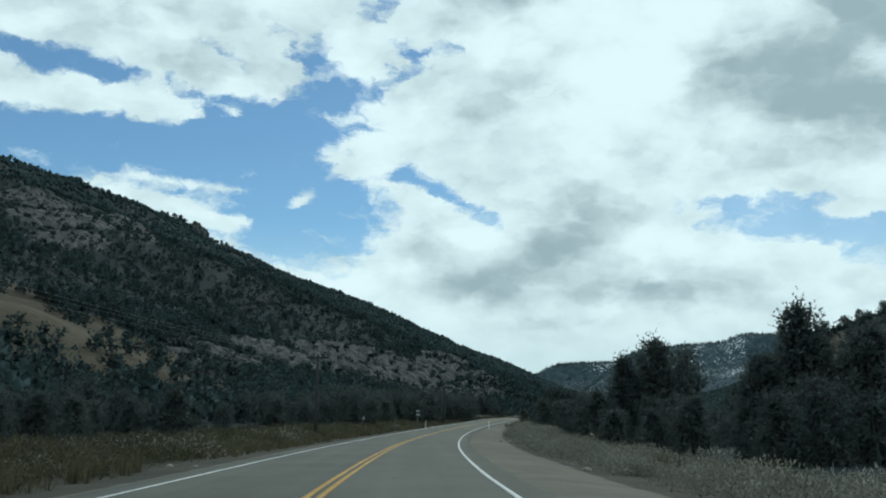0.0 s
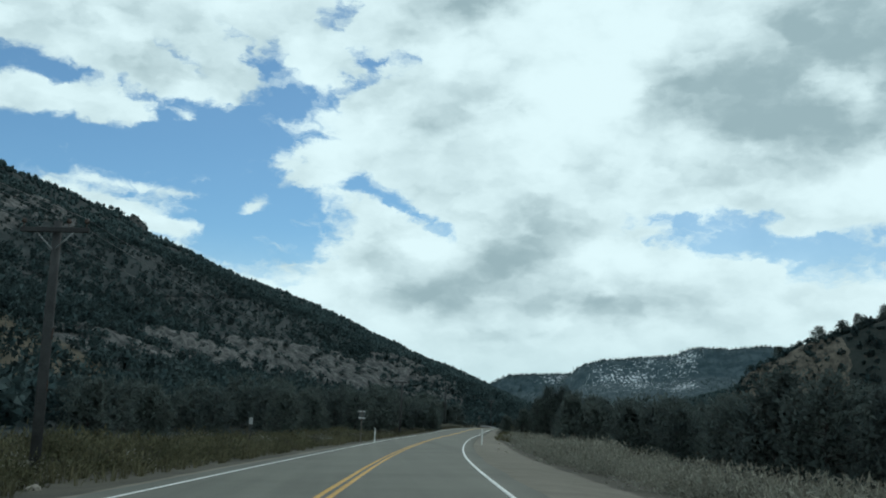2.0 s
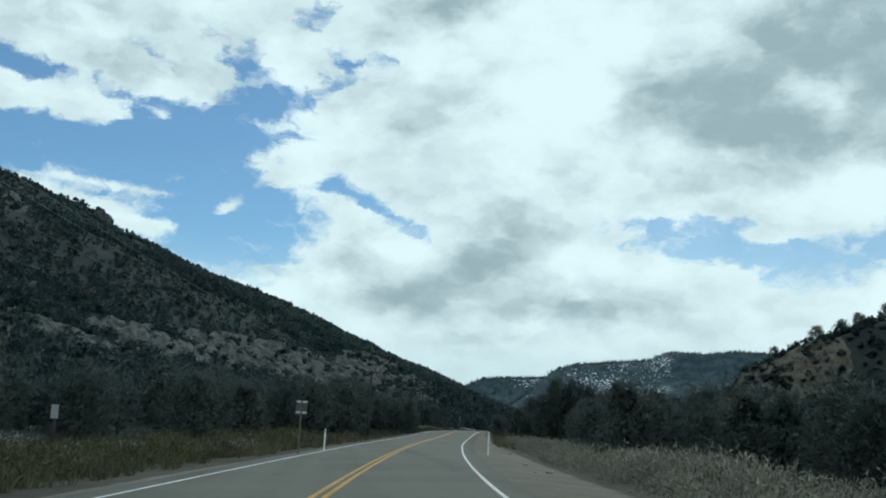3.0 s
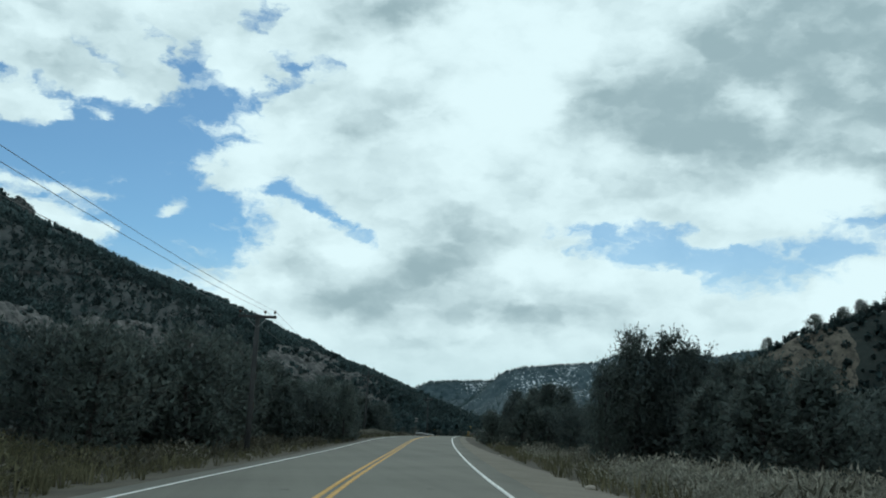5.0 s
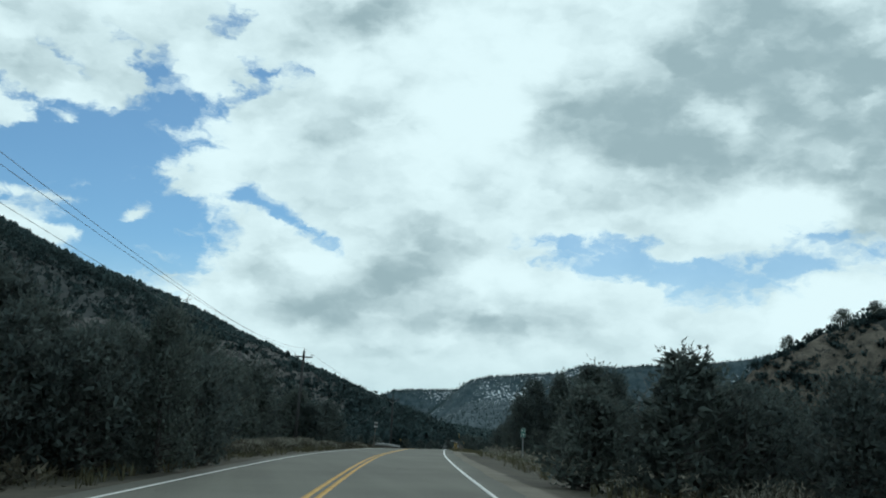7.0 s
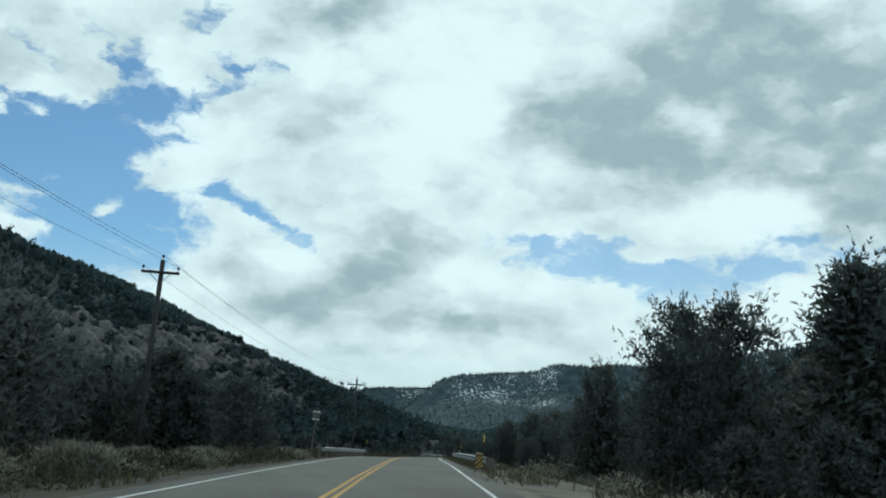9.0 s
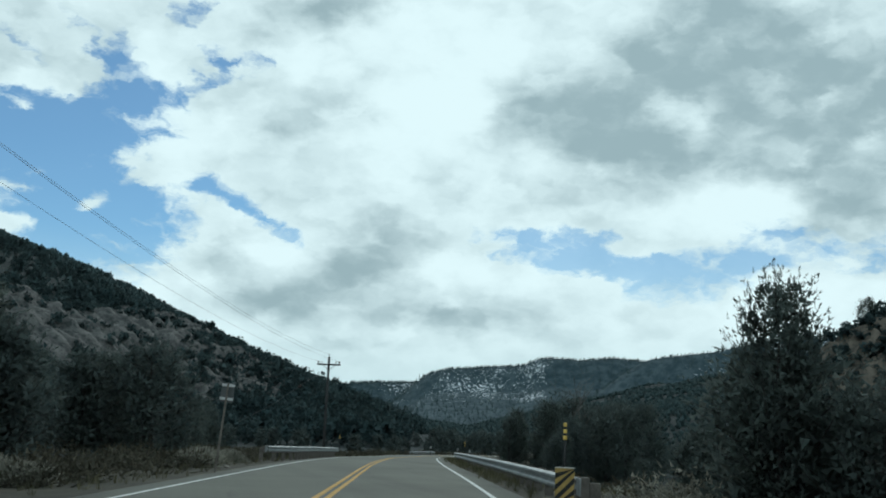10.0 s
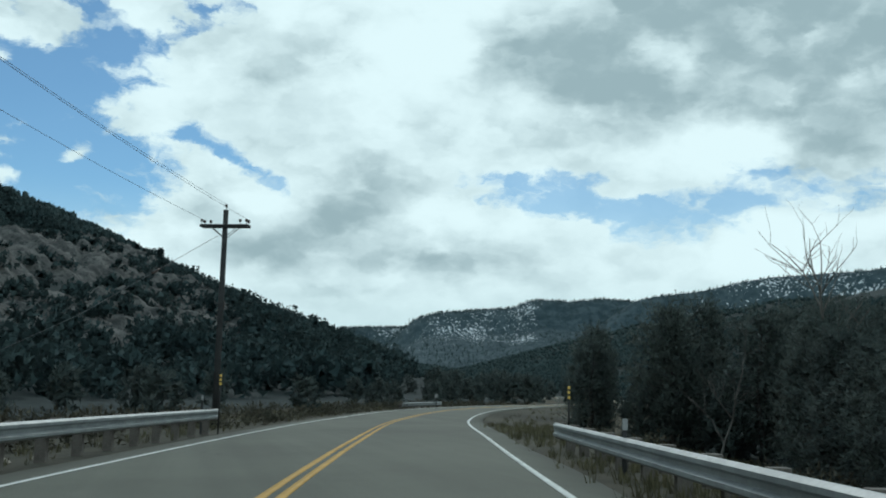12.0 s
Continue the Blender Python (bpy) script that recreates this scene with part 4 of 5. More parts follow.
    pts = np.concatenate(pts)
    spike = np.array([[-0.22, 0, 0], [0.22, 0, 0], [0, -0.22, 0], [0, 0.22, 0], [0, 0, 1.0]])
    scatter("mesa_woodland", [(spike, np.array([[0, 2, 4], [2, 1, 4], [1, 3, 4], [3, 0, 4]]))], pts[:, 0], pts[:, 1], pts[:, 2], rng.uniform(7, 13, len(pts)), rng.uniform(0.9, 1.2, len(pts)), FAR_LEAF, "scattered dark conifers on the snowy mesas", "woodland")


woodland()

# trees on the skyline of the right butte
for px, qx, h in ((58, 482, 5.5), (66, 480, 4.0), (74, 482, 7.0), (83, 480, 6.0), (90, 484, 6.5), (100, 482, 6.0), (107, 480, 7.5), (118, 484, 6.5), (128, 482, 7.0)):
    x, y = px * math.cos(HEADING) + qx * math.sin(HEADING), -px * math.sin(HEADING) + qx * math.cos(HEADING)
    SMALL_P[rng.randint(3)](x, y, 1.15 * h / 4.8, rng.uniform(0, 360))


def outcrop(x, y, half, deep, relief, red, seed):
    """Weathered ledges and buttresses that break through the slope."""
    uu, vv = np.meshgrid(np.linspace(-1, 1, 88), np.linspace(-1, 1, 50))
    shape = np.clip(1.15 - (np.abs(uu) ** 2.5 + np.abs(vv) ** 2.5) + 0.35 * lumps(uu * half, vv * deep, 14, 3, seed=seed), -0.2, 1)
    s, d = uu * half, vv * deep
    px = x + s * math.sin(HEADING) - d * math.cos(HEADING)
    py = y + s * math.cos(HEADING) + d * math.sin(HEADING)
    ledge = vv * 2.6 + 0.8 * lumps(s, d, 16, 3, seed=seed + 1)
    ledge = (np.floor(ledge) + step(0.55, 0.95, ledge - np.floor(ledge)) - ledge) * 0.55
    cut = 1 - 2 * np.abs(lumps(s, d * 0.35, 8, 4, 0.6, seed=seed + 2))
    h = relief * shape * (0.45 + 0.35 * cut + 0.5 * ledge) + (0.22 * relief * lumps(s, d, 3.6, 4, 0.65, seed=seed + 3) - 0.25 * relief * np.abs(lumps(s, d * 0.5, 5.5, 3, 0.6, seed=seed + 4))) * shape - 1.2 + 0.6 * shape
    pz = ground_height(px, py) + h
    me = raw_mesh("rock_outcrop", np.c_[px.ravel(), py.ravel(), pz.ravel()], grid_faces(88, 50), RED_ROCK if red else ROCK, False)
    pick = rng.permutation(px.size)[: 130 if red else 75]
    pick = pick[(shape.ravel()[pick] > -0.1)]
    SCRUB.append(np.c_[px.ravel()[pick], py.ravel()[pick], pz.ravel()[pick]])
    tagged(new("rock_outcrop", me), "weathered ochre sandstone cliff at the foot of the butte" if red else "pale grey weathered rock outcrop on the wooded hillside", "rock outcrop", "cliff outcrops")


SCRUB = []
for n, row in enumerate(OUTCROPS):
    outcrop(*row, 50 + 3 * n)
SCRUB = np.concatenate(SCRUB)
scatter("outcrop_scrub", clump_kinds(7, 26, 0.2, 26, 3, 22), *SCRUB.T, rng.uniform(1.3, 3.4, len(SCRUB)), rng.uniform(0.8, 1.2, len(SCRUB)), FAR_LEAF, "dark juniper scrub rooted in the rock ledges", "woodland")


# ---- grass and brush of the verges ----
def tuft_kinds(count, blades, lean, width, seed):
    r = np.random.RandomState(seed)
    out = []
    for k in range(count):
        a = r.uniform(0, 2 * np.pi, blades)
        root = np.c_[np.cos(a), np.sin(a), 0 * a] * (r.uniform(0, 0.28, blades) ** 1.0)[:, None]
        tip = root * (1 + lean * r.uniform(0.4, 1.6, blades))[:, None] + np.c_[r.normal(0, 0.08, blades), r.normal(0, 0.08, blades), r.uniform(0.45, 1.0, blades)]
        s = np.c_[-np.sin(a + 0.6), np.cos(a + 0.6), 0 * a] * width
        mid = (root + tip) / 2 + np.c_[0 * a, 0 * a, 0.1 + 0 * a]
        v = np.stack([root - s, root + s, mid + s * 0.8, mid - s * 0.8, tip], 1).reshape(-1, 3)
        b = np.arange(blades)[:, None] * 5
        f = np.concatenate([b + [0, 1, 2], b + [0, 2, 3], b + [3, 2, 4]])
        out.append((v, f))
    return out


def bush_kinds(count, blades, seed, length=0.17, width=0.022):
    """Low rounded shrubs of many fine twigs."""
    r = np.random.RandomState(seed)
    out = []
    for k in range(count):
        d = r.normal(size=(blades, 3))
        d[:, 2] = np.abs(d[:, 2])
        d /= np.linalg.norm(d, axis=1, keepdims=True)
        pos = d * r.uniform(0.22, 0.46, (blades, 1)) * np.array([1.15, 1.15, 0.95]) + np.c_[r.normal(0, 0.08, (blades, 2)), np.zeros(blades) + 0.05]
        v, f = leaf_cards(pos, d + (0, 0, 0.45), length, width, r)
        out.append((v, f, unit(v * (1, 1, 0.9) + (0, 0, 0.22) + 0.08 * r.normal(size=v.shape))))
    return out


def strip(count, y0, y1, a, b, power=1.0):
    y, lat = rng.uniform(y0, y1, count), a + (b - a) * rng.uniform(size=count) ** power
    i = np.abs(AXIS[:, 1][None] - y[:, None]).argmin(1)
    return AXIS[i, 0] + RIGHT[i, 0] * lat + TANGENT[i, 0] * rng.uniform(-1, 1, count), AXIS[i, 1] + RIGHT[i, 1] * lat + TANGENT[i, 1] * rng.uniform(-1, 1, count)


def verge_plants():
    spots = [strip(2600, -2, 165, -14.5, -7.3), strip(350, 150, 345, -10.5, -7.8), strip(350, 4, 150, 8.0, 12), strip(1700, 150, 345, 4.2, 9.5), strip(900, 345, 420, -13, -6.8), strip(500, 345, 420, 3.6, 8), strip(2000, 262, 350, 2.5, 4.8), strip(1300, 312, 352, 4.8, 12.5), strip(500, 120, 346, -8.6, -6.5)]
    x, y = np.concatenate([s[0] for s in spots]), np.concatenate([s[1] for s in spots])
    keep = lumps(x, y, 5, 3, seed=21) > -0.35
    side = nearest(x, y)[0]
    keep &= (y < 252) | (y > 285) | (side < 2.4) | (rng.uniform(size=len(x)) < 0.3)
    x, y = x[keep], y[keep]
    size = rng.uniform(0.3, 0.72, len(x)) * np.interp(y, [0, 130, 200, 260, 275], [1.0, 1.0, 0.75, 0.7, 0.45])
    near = y < 62
    for m, kinds in ((near, tuft_kinds(9, 24, 1.5, 0.013, 3)), (~near, tuft_kinds(9, 8, 1.5, 0.033, 4))):
        scatter("dry_grass", kinds, x[m], y[m], ground_height(x[m], y[m]), size[m], rng.uniform(0.8, 1.3, m.sum()), STRAW, "tall tan dry grass along the road verges", "grass", 0.03)
    brush = bush_kinds(9, 250, 9, 0.075, 0.0115)
    spots = [strip(90, 0, 170, -15, -8.6), strip(820, 2, 160, 6.2, 11.0), strip(150, 150, 290, 6.0, 11)]
    x, y = np.concatenate([s[0] for s in spots]), np.concatenate([s[1] for s in spots])
    keep = lumps(x, y, 6, 2, seed=31) > -0.6
    x, y = x[keep], y[keep]
    size = 1.45 * rng.uniform(0.7, 1.4, len(x)) * (1.2 + 0.55 * lumps(x, y, 6, 2, seed=31))
    scatter("rabbitbrush", brush, x, y, ground_height(x, y), size, rng.uniform(0.7, 1.0, len(x)), BRUSH, "grey and tan rabbitbrush shrubs along the verge", "shrubs", 0.05)
    x, y = strip(760, -2, 168, -14.2, -8.4)
    size = 1.4 * rng.uniform(0.8, 1.4, len(x)) * (1.15 + 0.5 * lumps(x, y, 6, 2, seed=41))
    scatter("verge_brush", brush, x, y, ground_height(x, y), size, rng.uniform(0.75, 1.1, len(x)), OLIVE, "hummocks of tan and olive rabbitbrush across the verge", "shrubs", 0.05)
    spots = [strip(520, 120, 350, -13.5, -8.0), strip(120, 100, 350, 7, 13), strip(330, 0, 115, -16, -8.6), strip(420, 0, 350, -24, -13), strip(160, 60, 350, 11, 18), strip(110, 345, 420, -14, -7)]
    x, y = np.concatenate([s[0] for s in spots]), np.concatenate([s[1] for s in spots])
    scatter("sagebrush", bush_kinds(5, 110, 19, 0.13, 0.027), x, y, ground_height(x, y), rng.uniform(0.9, 2.0, len(x)), rng.uniform(0.75, 1.05, len(x)), SAGE, "grey-green sagebrush between verge and trees", "shrubs", 0.05)


verge_plants()
shrub_meshes = [raw_mesh("foliage", k[0], k[1], BRUSH, True, k[2]) for k in bush_kinds(3, 3600, 33, 0.085, 0.011)]
for n, (y, lat, s) in enumerate(((262, -9.6, 2.6), (266, -10.8, 2.2), (272, -8.9, 1.9), (256, -10.2, 2.3), (250, -11.2, 2.0), (279, -9.8, 2.1), (300, -8.6, 1.9), (304, -9.2, 2.2), (309, -8.9, 1.8), (244, -10.0, 1.7), (247, -12.4, 2.3), (253, -8.8, 1.4), (259, -12.2, 2.4), (264, -8.6, 1.3), (269, -12.6, 2.2), (275, -11.6, 2.0), (283, -9.2, 1.7), (237, -9.4, 1.5), (231, -10.4, 1.8), (286, -11.4, 2.0))):
    x, yy, _ = beside(y, lat)
    ob = base("shrub", (x, yy, float(ground_height(np.array([x]), np.array([yy]))[0]) - 0.05), rng.uniform(0, 360))
    ob.scale = (s, s, s * 0.8)
    new("foliage", shrub_meshes[n % 3]).parent = ob
    tagged(ob, "large tan and grey rabbitbrush shrub beside the road", "shrub", "large verge shrubs")


def bare_tree(x, y, height, seed, label):
    r = np.random.RandomState(seed)
    pieces = []

    def grow(at, way, length, radius, level):
        pts = [at]
        for k in range(4):
            way = way + r.normal(0, 0.13, 3) + (0, 0, 0.05)
            way = way / np.linalg.norm(way)
            pts.append(pts[-1] + way * length / 4)
        pieces.append(limb(pts, np.linspace(radius, radius * 0.45, 5), 5))
        if level:
            for k in range(4 if level > 1 else 3):
                t = r.randint(1, 5)
                side = r.normal(0, 0.6, 3)
                side[2] = abs(side[2]) * 0.5
                grow(pts[t], way * 0.8 + side, length * r.uniform(0.4, 0.62), radius * (0.75 - 0.1 * t), level - 1)

    grow(np.array([0, 0, -0.1]), np.array([0.05, 0, 1.0]), height * 0.75, 0.009 * height, 3)
    v, f = joined(pieces)
    v[:, 2] *= height / v[:, 2].max()
    ob = base("bare_tree", (x, y, float(ground_height(np.array([x]), np.array([y]))[0])), 0)
    new("trunk", raw_mesh("trunk", v, f, DEAD, True)).parent = ob
    tagged(ob, label, "dead tree")


bare_tree(60.8, 339.5, 10.6, 4, "leafless pale dead tree among the dark pines")
bare_tree(46.5, 255.5, 9.6, 9, "leafless grey dead tree behind the pines")
bare_tree(64.0, 352.0, 7.0, 14, "leafless pale dead tree among the dark pines")

# stones on the gravel verges
stone_meshes = []
for k in range(4):
    bm = bmesh.new()
    bmesh.ops.create_icosphere(bm, subdivisions=2, radius=0.5)
    for v in bm.verts:
        v.co *= 1 + 0.35 * noise.noise(v.co * 2.1 + Vector((k * 7, 0, 0)))
        v.co.z *= 0.6
    me = bpy.data.meshes.new("stone")
    bm.to_mesh(me)
    bm.free()
    me.materials.append(STONE)
    stone_meshes.append(me)
for k in range(46):
    x, y = strip(1, 20, 330, *((-9.5, -6.5) if k % 2 else (3.4, 6.5)))
    s = rng.uniform(0.12, 0.34)
    ob = new("stone", stone_meshes[k % 4])
    ob.matrix_world = Matrix.Translation((x[0], y[0], float(ground_height(x, y)[0]) + 0.12 * s)) @ pose(0, 0, 0, 0, 0, rng.uniform(0, 360)) @ Matrix.Scale(s, 4)
    tagged(ob, "small pale stone lying on the gravel verge", "stone", "verge stones")


# ---- utility poles and cables ----
def utility_pole(x, y, top, arm_drop, turn, style, lean=0.0, arm=1.84):
    """A timber pole with a crossarm, braces and pin insulators. Returns the places where the cables sit."""
    g = float(ground_height(np.array([x]), np.array([y]))[0])
    h = top - g
    ob = base("utility_pole", (x, y, g), turn)
    ob.rotation_euler.y = radians(lean)
    bm = bmesh.new()
    tube(bm, [(0, 0, -0.3), (0, 0, h * 0.5), (0, 0, h)], [0.145, 0.130, 0.112], 12)
    part("pole", bm, WOOD, ob)
    za = h - arm_drop
    pins = []
    arms = (-0.16, 0.16) if style == "double" else (-0.16,)
    for ya in arms:
        bm = bmesh.new()
        box(bm, (arm, 0.10, 0.13), (0, ya, za), 0.012)
        part("crossarm", bm, WOOD, ob, "weathered timber crossarm")
        for sx in (-1, 1):
            bm = bmesh.new()
            tube(bm, [(sx * arm * 0.27, ya * 0.9, za - 0.06), (sx * 0.05, ya * 0.8, za - 0.5)], 0.018, 6)
            part("brace", bm, STEEL, ob)
    spots = [(-arm * 0.46, arms[0]), (arm * 0.46, arms[0]), (arm * 0.2, arms[0])] if style == "three" else [(-arm * 0.46, arms[0]), (arm * 0.46, arms[0])]
    if style == "double":
        spots += [(-arm * 0.46, arms[1]), (arm * 0.46, arms[1]), (-arm * 0.33, arms[1]), (arm * 0.33, arms[0])]
    for sx, ya in spots:
        pins.append((sx, ya, za + 0.30))
    if style != "three":
        pins.append((0.0, 0.0, h + 0.26))
    for px, py, pz in pins:
        bm = bmesh.new()
        tube(bm, [(px, py, pz - 0.28), (px, py, pz - 0.10)], 0.014, 6)
        tube(bm, [(px, py, pz - 0.12), (px, py, pz - 0.09), (px, py, pz - 0.05), (px, py, pz - 0.03), (px, py, pz)], [0.05, 0.075, 0.05, 0.065, 0.035], 10)
        part("insulator", bm, GLASS, ob, "brown porcelain insulator on a steel pin")
    for k in range(2):
        bm = bmesh.new()
        box(bm, (0.06, 0.04, 0.3), (0.12, 0, h * (0.35 + 0.2 * k)), 0.008)
        part("bracket", bm, GLASS, ob)
    tagged(ob, "weathered timber utility pole with crossarm and insulators", "utility pole", "roadside utility poles")
    bpy.context.view_layer.update()
    return [ob.matrix_world @ Vector(p) for p in pins]


def cable(a, b, sag):
    bm = bmesh.new()
    pts = [Vector(a).lerp(Vector(b), k / 30) - Vector((0, 0, sag * 4 * (k / 30) * (1 - k / 30))) for k in range(31)]
    tube(bm, pts, 0.007, 5)
    me = bpy.data.meshes.new("power_cable")
    bm.to_mesh(me)
    bm.free()
    me.materials.append(CABLE)
    tagged(new("power_cable", me), "thin dark power cable hanging between poles", "cable", "power cables")


P0 = utility_pole(-5.2, 76.4, 6.25, 0.25, -8, "three")
P1 = utility_pole(7.78, 178.75, 6.53, 0.12, -10, "three", 1.0)
P2 = utility_pole(21.65, 282.2, 10.05, 0.62, -14, "top", 2.0)
P3 = utility_pole(41.5, 354.3, 9.40, 0.72, -22, "double", 0.0, 2.2)
BACK = [Vector((-19 + k * 1.1, -20, 7.8)) for k in (-1, 1, 0)]
for a, b, sag in ((BACK[0], P0[0], 1.2), (BACK[1], P0[1], 1.2), (BACK[2], P0[2], 1.2), (P0[0], P1[0], 1.3), (P0[1], P1[1], 1.3), (P0[2], P1[2], 1.3), (P1[0], P2[0], 1.4), (P1[1], P2[1], 1.4), (P1[2], P2[2], 1.4),
                  (P2[0], P3[0], 0.9), (P2[1], P3[1], 0.9), (P2[2], P3[6], 0.9)):
    cable(a, b, sag)
# guy wire of the third pole, with its small insulator
bm = bmesh.new()
tube(bm, [(41.2, 354.0, 8.2), (36.0, 351.5, 4.4), (30.5, 349.0, 1.2)], 0.011, 5)
guy = base("guy_wire", (30.5, 349.0, 1.2))
ob = part("wire", bm, CABLE, guy)
ob.matrix_parent_inverse = guy.matrix_world.inverted()
bm = bmesh.new()
tube(bm, [(38.9, 352.9, 6.52), (38.6, 352.75, 6.30)], 0.05, 8)
ob = part("strain_insulator", bm, GLASS, guy)
ob.matrix_parent_inverse = guy.matrix_world.inverted()
tagged(guy, "steel guy wire with a brown strain insulator", "guy wire")


# ---- signs, markers and posts ----
def height_at(x, y):
    return float(ground_height(np.array([x]), np.array([y]))[0])


def sign_back(x, y, top, wide, tall, turn, lean, label):
    """A road sign seen from behind: a panel on two braces and a post."""
    g = height_at(x, y)
    h = top - g
    ob = base("road_sign", (x, y, g), turn)
    ob.rotation_euler.y = radians(lean)
    bm = bmesh.new()
    box(bm, (0.06, 0.045, h + 0.2), (0, 0, h / 2 - 0.1), 0.006)
    part("post", bm, POST_WOOD, ob, "grey sign post")
    bm = bmesh.new()
    box(bm, (wide, 0.006, tall), (0, 0.05, h - tall / 2), 0.002)
    part("panel", bm, ALU, ob, "bare aluminium back of a sign panel")
    for z in (h - 0.12 * tall, h - 0.82 * tall):
        bm = bmesh.new()
        box(bm, (wide * 1.02, 0.02, 0.085), (0, 0.032, z), 0.004)
        part("brace", bm, ALU_STRIP, ob)
    return tagged(ob, label, "road sign")


sign_back(2.95, 121.6, 2.12, 0.47, 0.66, -9, 1.0, "back of a rectangular road sign on a grey post")
sign_back(30.62, 292.0, 3.62, 0.42, 0.62, -14, 4.0, "back of a road sign on a tall leaning post")


def delineator(x, y, high, lean=0.0):
    g = height_at(x, y)
    ob = base("delineator_post", (x, y, g), -8)
    ob.rotation_euler.y = radians(lean)
    bm = bmesh.new()
    box(bm, (0.085, 0.018, high + 0.1), (0, 0, high / 2 - 0.05), 0.006)
    part("post", bm, PLASTIC, ob)
    bm = bmesh.new()
    box(bm, (0.075, 0.006, 0.13), (0, -0.0125, high - 0.1), 0.002)
    part("reflector", bm, ALU_STRIP, ob, "pale reflector sheet")
    return tagged(ob, "slim white plastic delineator post at the road edge", "delineator", "delineator posts")


delineator(4.02, 127.5, 1.12, 1.0)
delineator(12.15, 127.0, 1.12)


def plate_post(x, y, top, wide, tall, label):
    g = height_at(x, y)
    h = top - g
    ob = base("marker_post", (x, y, g), -8)
    bm = bmesh.new()
    box(bm, (0.07, 0.05, h + 0.1), (0, 0, h / 2 - 0.05), 0.006)
    part("post", bm, WOOD, ob)
    bm = bmesh.new()
    box(bm, (wide, 0.012, tall), (0, -0.034, h - tall / 2), 0.003)
    part("plate", bm, GREY_PLATE, ob, "small weathered white plate")
    return tagged(ob, label, "marker post")


plate_post(-2.8, 104.0, 1.35, 0.2, 0.36, "dark post with a small white plate in the grass")
plate_post(60.0, 390.5, 1.25, 0.24, 0.3, "dark post with a small white plate at the bend")
plate_post(46.62, 323.6, 1.62, 0.08, 0.17, "small white reflector plate behind the guardrail")
plate_post(44.2, 311.5, 1.66, 0.08, 0.17, "small white reflector plate behind the guardrail")
plate_post(34.6, 319.0, 1.62, 0.06, 0.14, "slim post with a white plate beside the guardrail")
plate_post(40.8, 343.0, 1.5, 0.06, 0.14, "slim post with a white plate beside the guardrail")


def block_marker(x, y, top, turn=-14.0):
    """A dark post with three yellow reflector blocks."""
    g = height_at(x, y)
    h = top - g
    ob = base("object_marker_post", (x, y, g), turn)
    bm = bmesh.new()
    tube(bm, [(0, 0, -0.15), (0, 0, h - 0.02)], 0.024, 10)
    part("post", bm, BLACK, ob)
    for k in range(3):
        bm = bmesh.new()
        box(bm, (0.068, 0.055, 0.078), (0, -0.004, h - 0.05 - 0.125 * k), 0.008)
        part("reflector", bm, REFLECT, ob, "yellow reflector block")
    return tagged(ob, "black post with three yellow reflector blocks by the guardrail", "object marker", "object marker posts")


block_marker(36.97, 277.3, 2.56)
block_marker(41.3, 341.8, 2.2)
block_marker(49.95, 334.5, 2.1)


def mile_sign(x, y, top):
    g = height_at(x, y)
    h = top - g
    ob = base("mile_marker_sign", (x, y, g), -14)
    bm = bmesh.new()
    box(bm, (0.06, 0.04, h), (0, 0, h / 2 - 0.1), 0.005)
    part("post", bm, STEEL, ob, "galvanised steel post")
    bm = bmesh.new()
    box(bm, (0.30, 0.006, 0.56), (0, -0.026, h - 0.28), 0.002)
    part("panel", bm, GREEN, ob, "green reflective panel")
    for w, t, cx, cz in ((0.28, 0.012, 0, h - 0.014), (0.28, 0.012, 0, h - 0.546), (0.012, 0.53, -0.138, h - 0.28), (0.012, 0.53, 0.138, h - 0.28)):
        bm = bmesh.new()
        box(bm, (w, 0.003, t), (cx, -0.0305, cz))
        part("border", bm, WHITE, ob)
    for text, size, z in (("MILE", 0.12, h - 0.19), ("4", 0.26, h - 0.48)):
        cu = bpy.data.curves.new("text", "FONT")
        cu.body, cu.size, cu.align_x, cu.extrude = text, size, "CENTER", 0.0015
        tmp = new("text", cu)
        me = bpy.data.meshes.new_from_object(tmp.evaluated_get(bpy.context.evaluated_depsgraph_get()))
        bpy.data.objects.remove(tmp)
        me.materials.clear()
        me.materials.append(WHITE)
        t = new("lettering", me)
        t.parent = ob
        t.matrix_local = pose(0, -0.031, z, 90, 0, 0)
    tagged(ob, "green mile marker sign with white border reading mile 4", "road sign")


mile_sign(33.9, 243.5, 2.66)


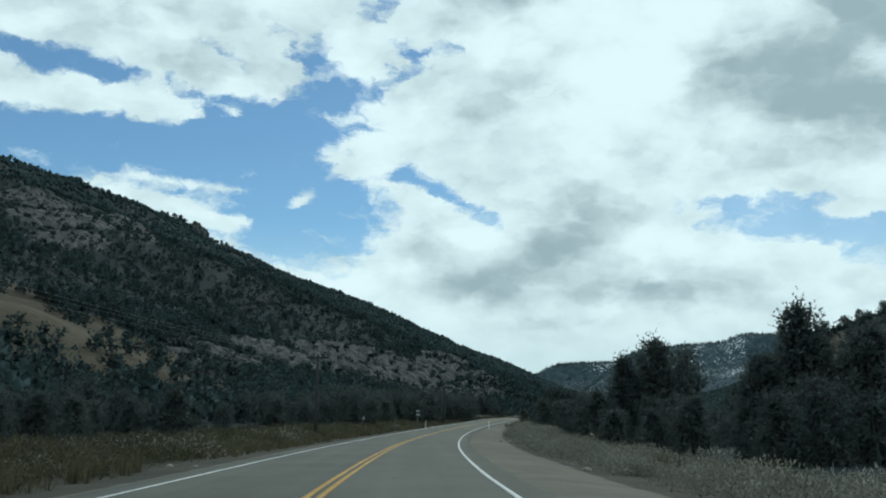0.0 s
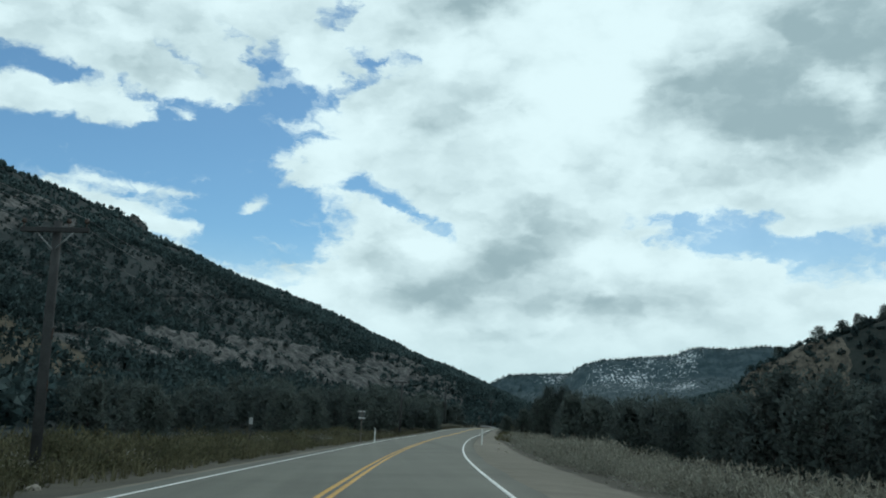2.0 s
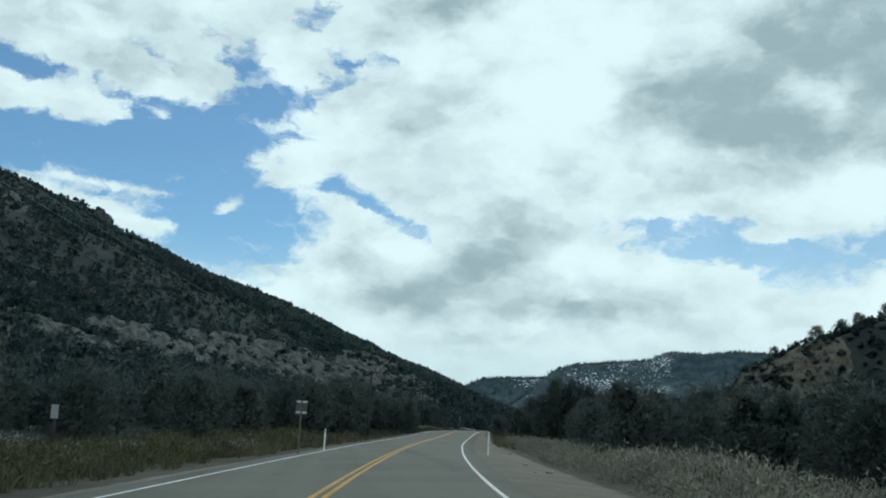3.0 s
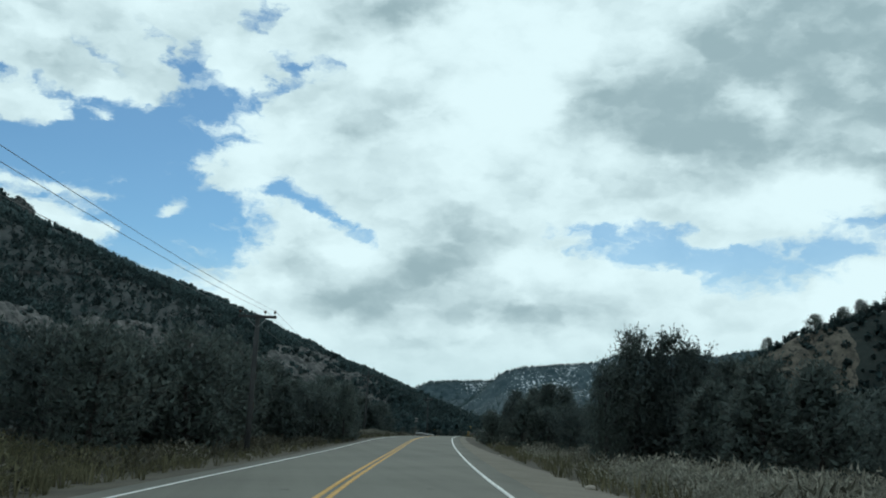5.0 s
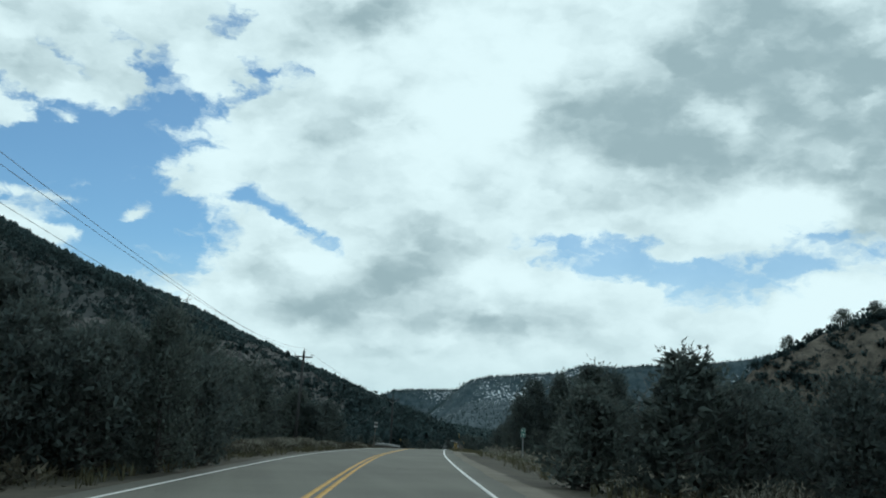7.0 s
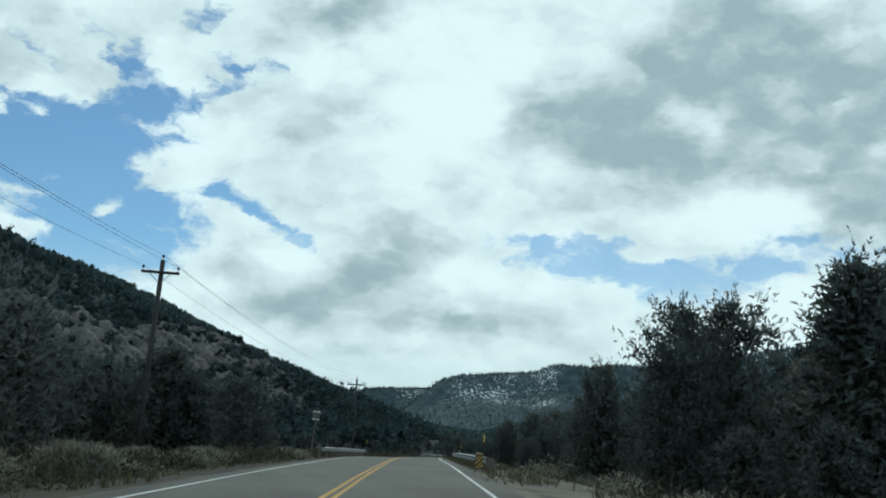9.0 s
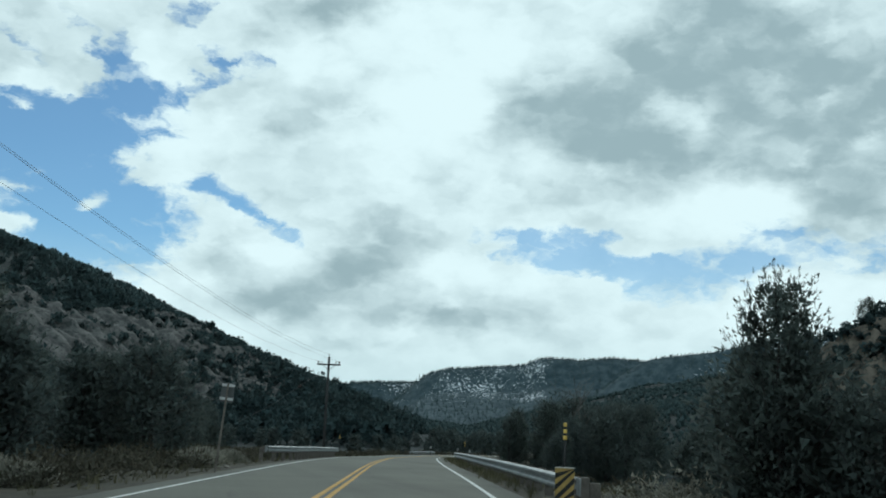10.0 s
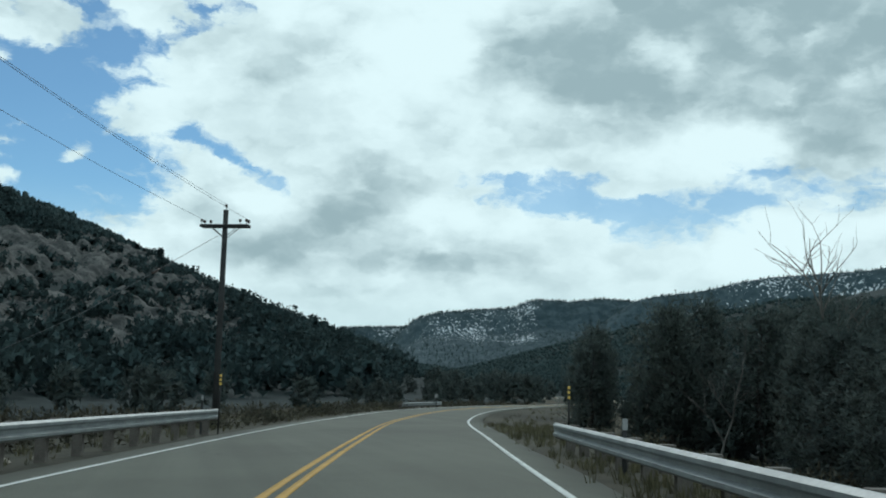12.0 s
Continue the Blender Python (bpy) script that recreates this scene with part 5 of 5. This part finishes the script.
# ---- guardrails ----
def guardrail(places, lift, label, ends):
    """A corrugated steel rail on timber posts with spacer blocks along the given places."""
    places = [Vector(p) for p in places]
    ob = base("guardrail", places[0][:])
    inv = ob.matrix_world.inverted()
    prof = [(0.0, -0.155), (0.02, -0.15), (0.08, -0.115), (0.08, -0.065), (0.012, -0.03), (0.012, 0.03), (0.08, 0.065), (0.08, 0.115), (0.02, 0.15), (0.0, 0.155)]
    fine_line = []
    for a, b in zip(places, places[1:]):
        fine_line += [a.lerp(b, k / 4) for k in range(4)]
    fine_line.append(places[-1])
    bm = bmesh.new()
    rows = []
    for i, p in enumerate(fine_line):
        t = (fine_line[min(i + 1, len(fine_line) - 1)] - fine_line[max(i - 1, 0)]).normalized()
        side = Vector((-t.y, t.x, 0)) * ends
        c = p + Vector((0, 0, lift - 0.155))
        rows.append([bm.verts.new(c + side * (u + s) + Vector((0, 0, w))) for s in (0.0, -0.006) for u, w in prof])
    n = len(prof)
    for low, high in zip(rows, rows[1:]):
        for k in range(n - 1):
            for o, flip in ((0, False), (n, True)):
                f = (low[o + k], low[o + k + 1], high[o + k + 1], high[o + k])
                bm.faces.new(f[::-1] if flip else f)
        for a, b in ((0, n), (n - 1, 2 * n - 1)):
            bm.faces.new((low[a], high[a], high[b], low[b]))
    for row in (rows[0], rows[-1]):
        for k in range(n - 1):
            bm.faces.new((row[k], row[k + 1], row[n + k + 1], row[n + k]))
    bmesh.ops.recalc_face_normals(bm, faces=bm.faces)
    part("rail", bm, STEEL, ob, "corrugated galvanised steel beam").matrix_parent_inverse = inv
    shapes = {}
    for key, size in (("post", (0.15, 0.2, 1.35)), ("spacer", (0.15, 0.2, 0.36))):
        bm = bmesh.new()
        box(bm, size, (0, 0, 0), 0.012)
        shapes[key] = bpy.data.meshes.new(key)
        bm.to_mesh(shapes[key])
        bm.free()
        shapes[key].materials.append(POST_WOOD)
    for i, p in enumerate(places):
        t = (places[min(i + 1, len(places) - 1)] - places[max(i - 1, 0)]).normalized()
        side = Vector((-t.y, t.x, 0)) * ends
        turn = math.degrees(math.atan2(-t.x, t.y))
        for key, back, z in (("spacer", 0.108, lift - 0.17), ("post", 0.312, lift - 0.76)):
            c = new(key, shapes[key])
            c.parent = ob
            c.matrix_parent_inverse = inv
            c.matrix_basis = Matrix.Translation(p - side * back + Vector((0, 0, z))) @ pose(0, 0, 0, 0, 0, turn + 90)
    for p, q in ((places[0], places[1]), (places[-1], places[-2])):
        t = (p - q).normalized()
        side = Vector((-t.y, t.x, 0))
        bm = bmesh.new()
        box(bm, (0.035, 0.34, 0.31), (0, 0, 0), 0.012)
        c = part("end_shoe", bm, STEEL, ob)
        c.matrix_parent_inverse = inv
        c.matrix_basis = Matrix.Translation(p + t * 0.16 + Vector((0, 0, lift - 0.155))) @ pose(0, 0, 0, 0, 0, math.degrees(math.atan2(-t.x, t.y)))
    return tagged(ob, label, "guardrail", "roadside guardrails")


def along(y0, y1, lateral, flare0=0.0, flare1=0.0):
    out = []
    n = int(round((y1 - y0) / 1.9))
    for k in range(n + 1):
        y = y0 + (y1 - y0) * k / n
        lat = lateral + flare0 * max(0, 1 - k / 4) ** 2 + flare1 * max(0, 1 - (n - k) / 4) ** 2
        x, yy, _ = beside(y, lat)
        i = int(np.abs(AXIS[:, 1] - y).argmin())
        f = (y - AXIS[i, 1]) / max(TANGENT[i, 1], 0.3)
        out.append((x + TANGENT[i, 0] * f, yy + TANGENT[i, 1] * f, float(np.interp(y, AXIS[:, 1], AXIS[:, 2])) + BANK * lateral - 0.05))
    return out


guardrail(along(276.3, 331.6, 3.08), 0.57, "grey galvanised guardrail on timber posts along the road", 1.0)
guardrail(along(311.0, 340.6, -6.35, -0.9), 0.74, "grey galvanised guardrail on timber posts across the road", -1.0)
guardrail(along(386.0, 395.5, -6.6), 0.5, "short grey guardrail on the outside of the bend", -1.0)


def striped_panel(x, y, low, high, wide):
    """A hazard panel with black and yellow diagonal stripes, at the guardrail's end."""
    g = height_at(x, y)
    ob = base("hazard_marker", (x, y, g), -12)
    bm = bmesh.new()
    box(bm, (0.05, 0.04, high - g), (0, 0.03, (high - g) / 2 - 0.05), 0.004)
    part("post", bm, STEEL, ob)
    zc, tall = (low + high) / 2 - g, high - low
    bm = bmesh.new()
    box(bm, (wide, 0.008, tall), (0, 0, zc), 0.002)
    part("panel", bm, BLACK, ob, "black panel")
    bm = bmesh.new()
    box(bm, (wide + 0.01, 0.03, 0.018), (0, 0, zc + tall / 2 + 0.009), 0.003)
    part("top_rim", bm, ALU_STRIP, ob)
    for k in range(-2, 3):
        c = k * 0.20
        poly = []
        for u, v in ((-wide / 2, c - wide / 2), (wide / 2, c + wide / 2), (wide / 2, c + wide / 2 + 0.10), (-wide / 2, c - wide / 2 + 0.10)):
            poly.append((u, min(max(v, -tall / 2), tall / 2)))
        if max(p[1] for p in poly) - min(p[1] for p in poly) < 0.05:
            continue
        bm = bmesh.new()
        front = [bm.verts.new((u, -0.0055, zc + v)) for u, v in poly]
        rear = [bm.verts.new((u, -0.0042, zc + v)) for u, v in poly]
        bm.faces.new(front)
        bm.faces.new(rear[::-1])
        for a in range(4):
            bm.faces.new((front[a], rear[a], rear[(a + 1) % 4], front[(a + 1) % 4]))
        bmesh.ops.remove_doubles(bm, verts=bm.verts, dist=1e-5)
        part("stripe", bm, FADED, ob, "faded yellow diagonal stripe")
    tagged(ob, "black and yellow diagonally striped hazard panel at the guardrail end", "hazard marker")


striped_panel(36.28, 275.4, 1.08, 1.72, 0.34)
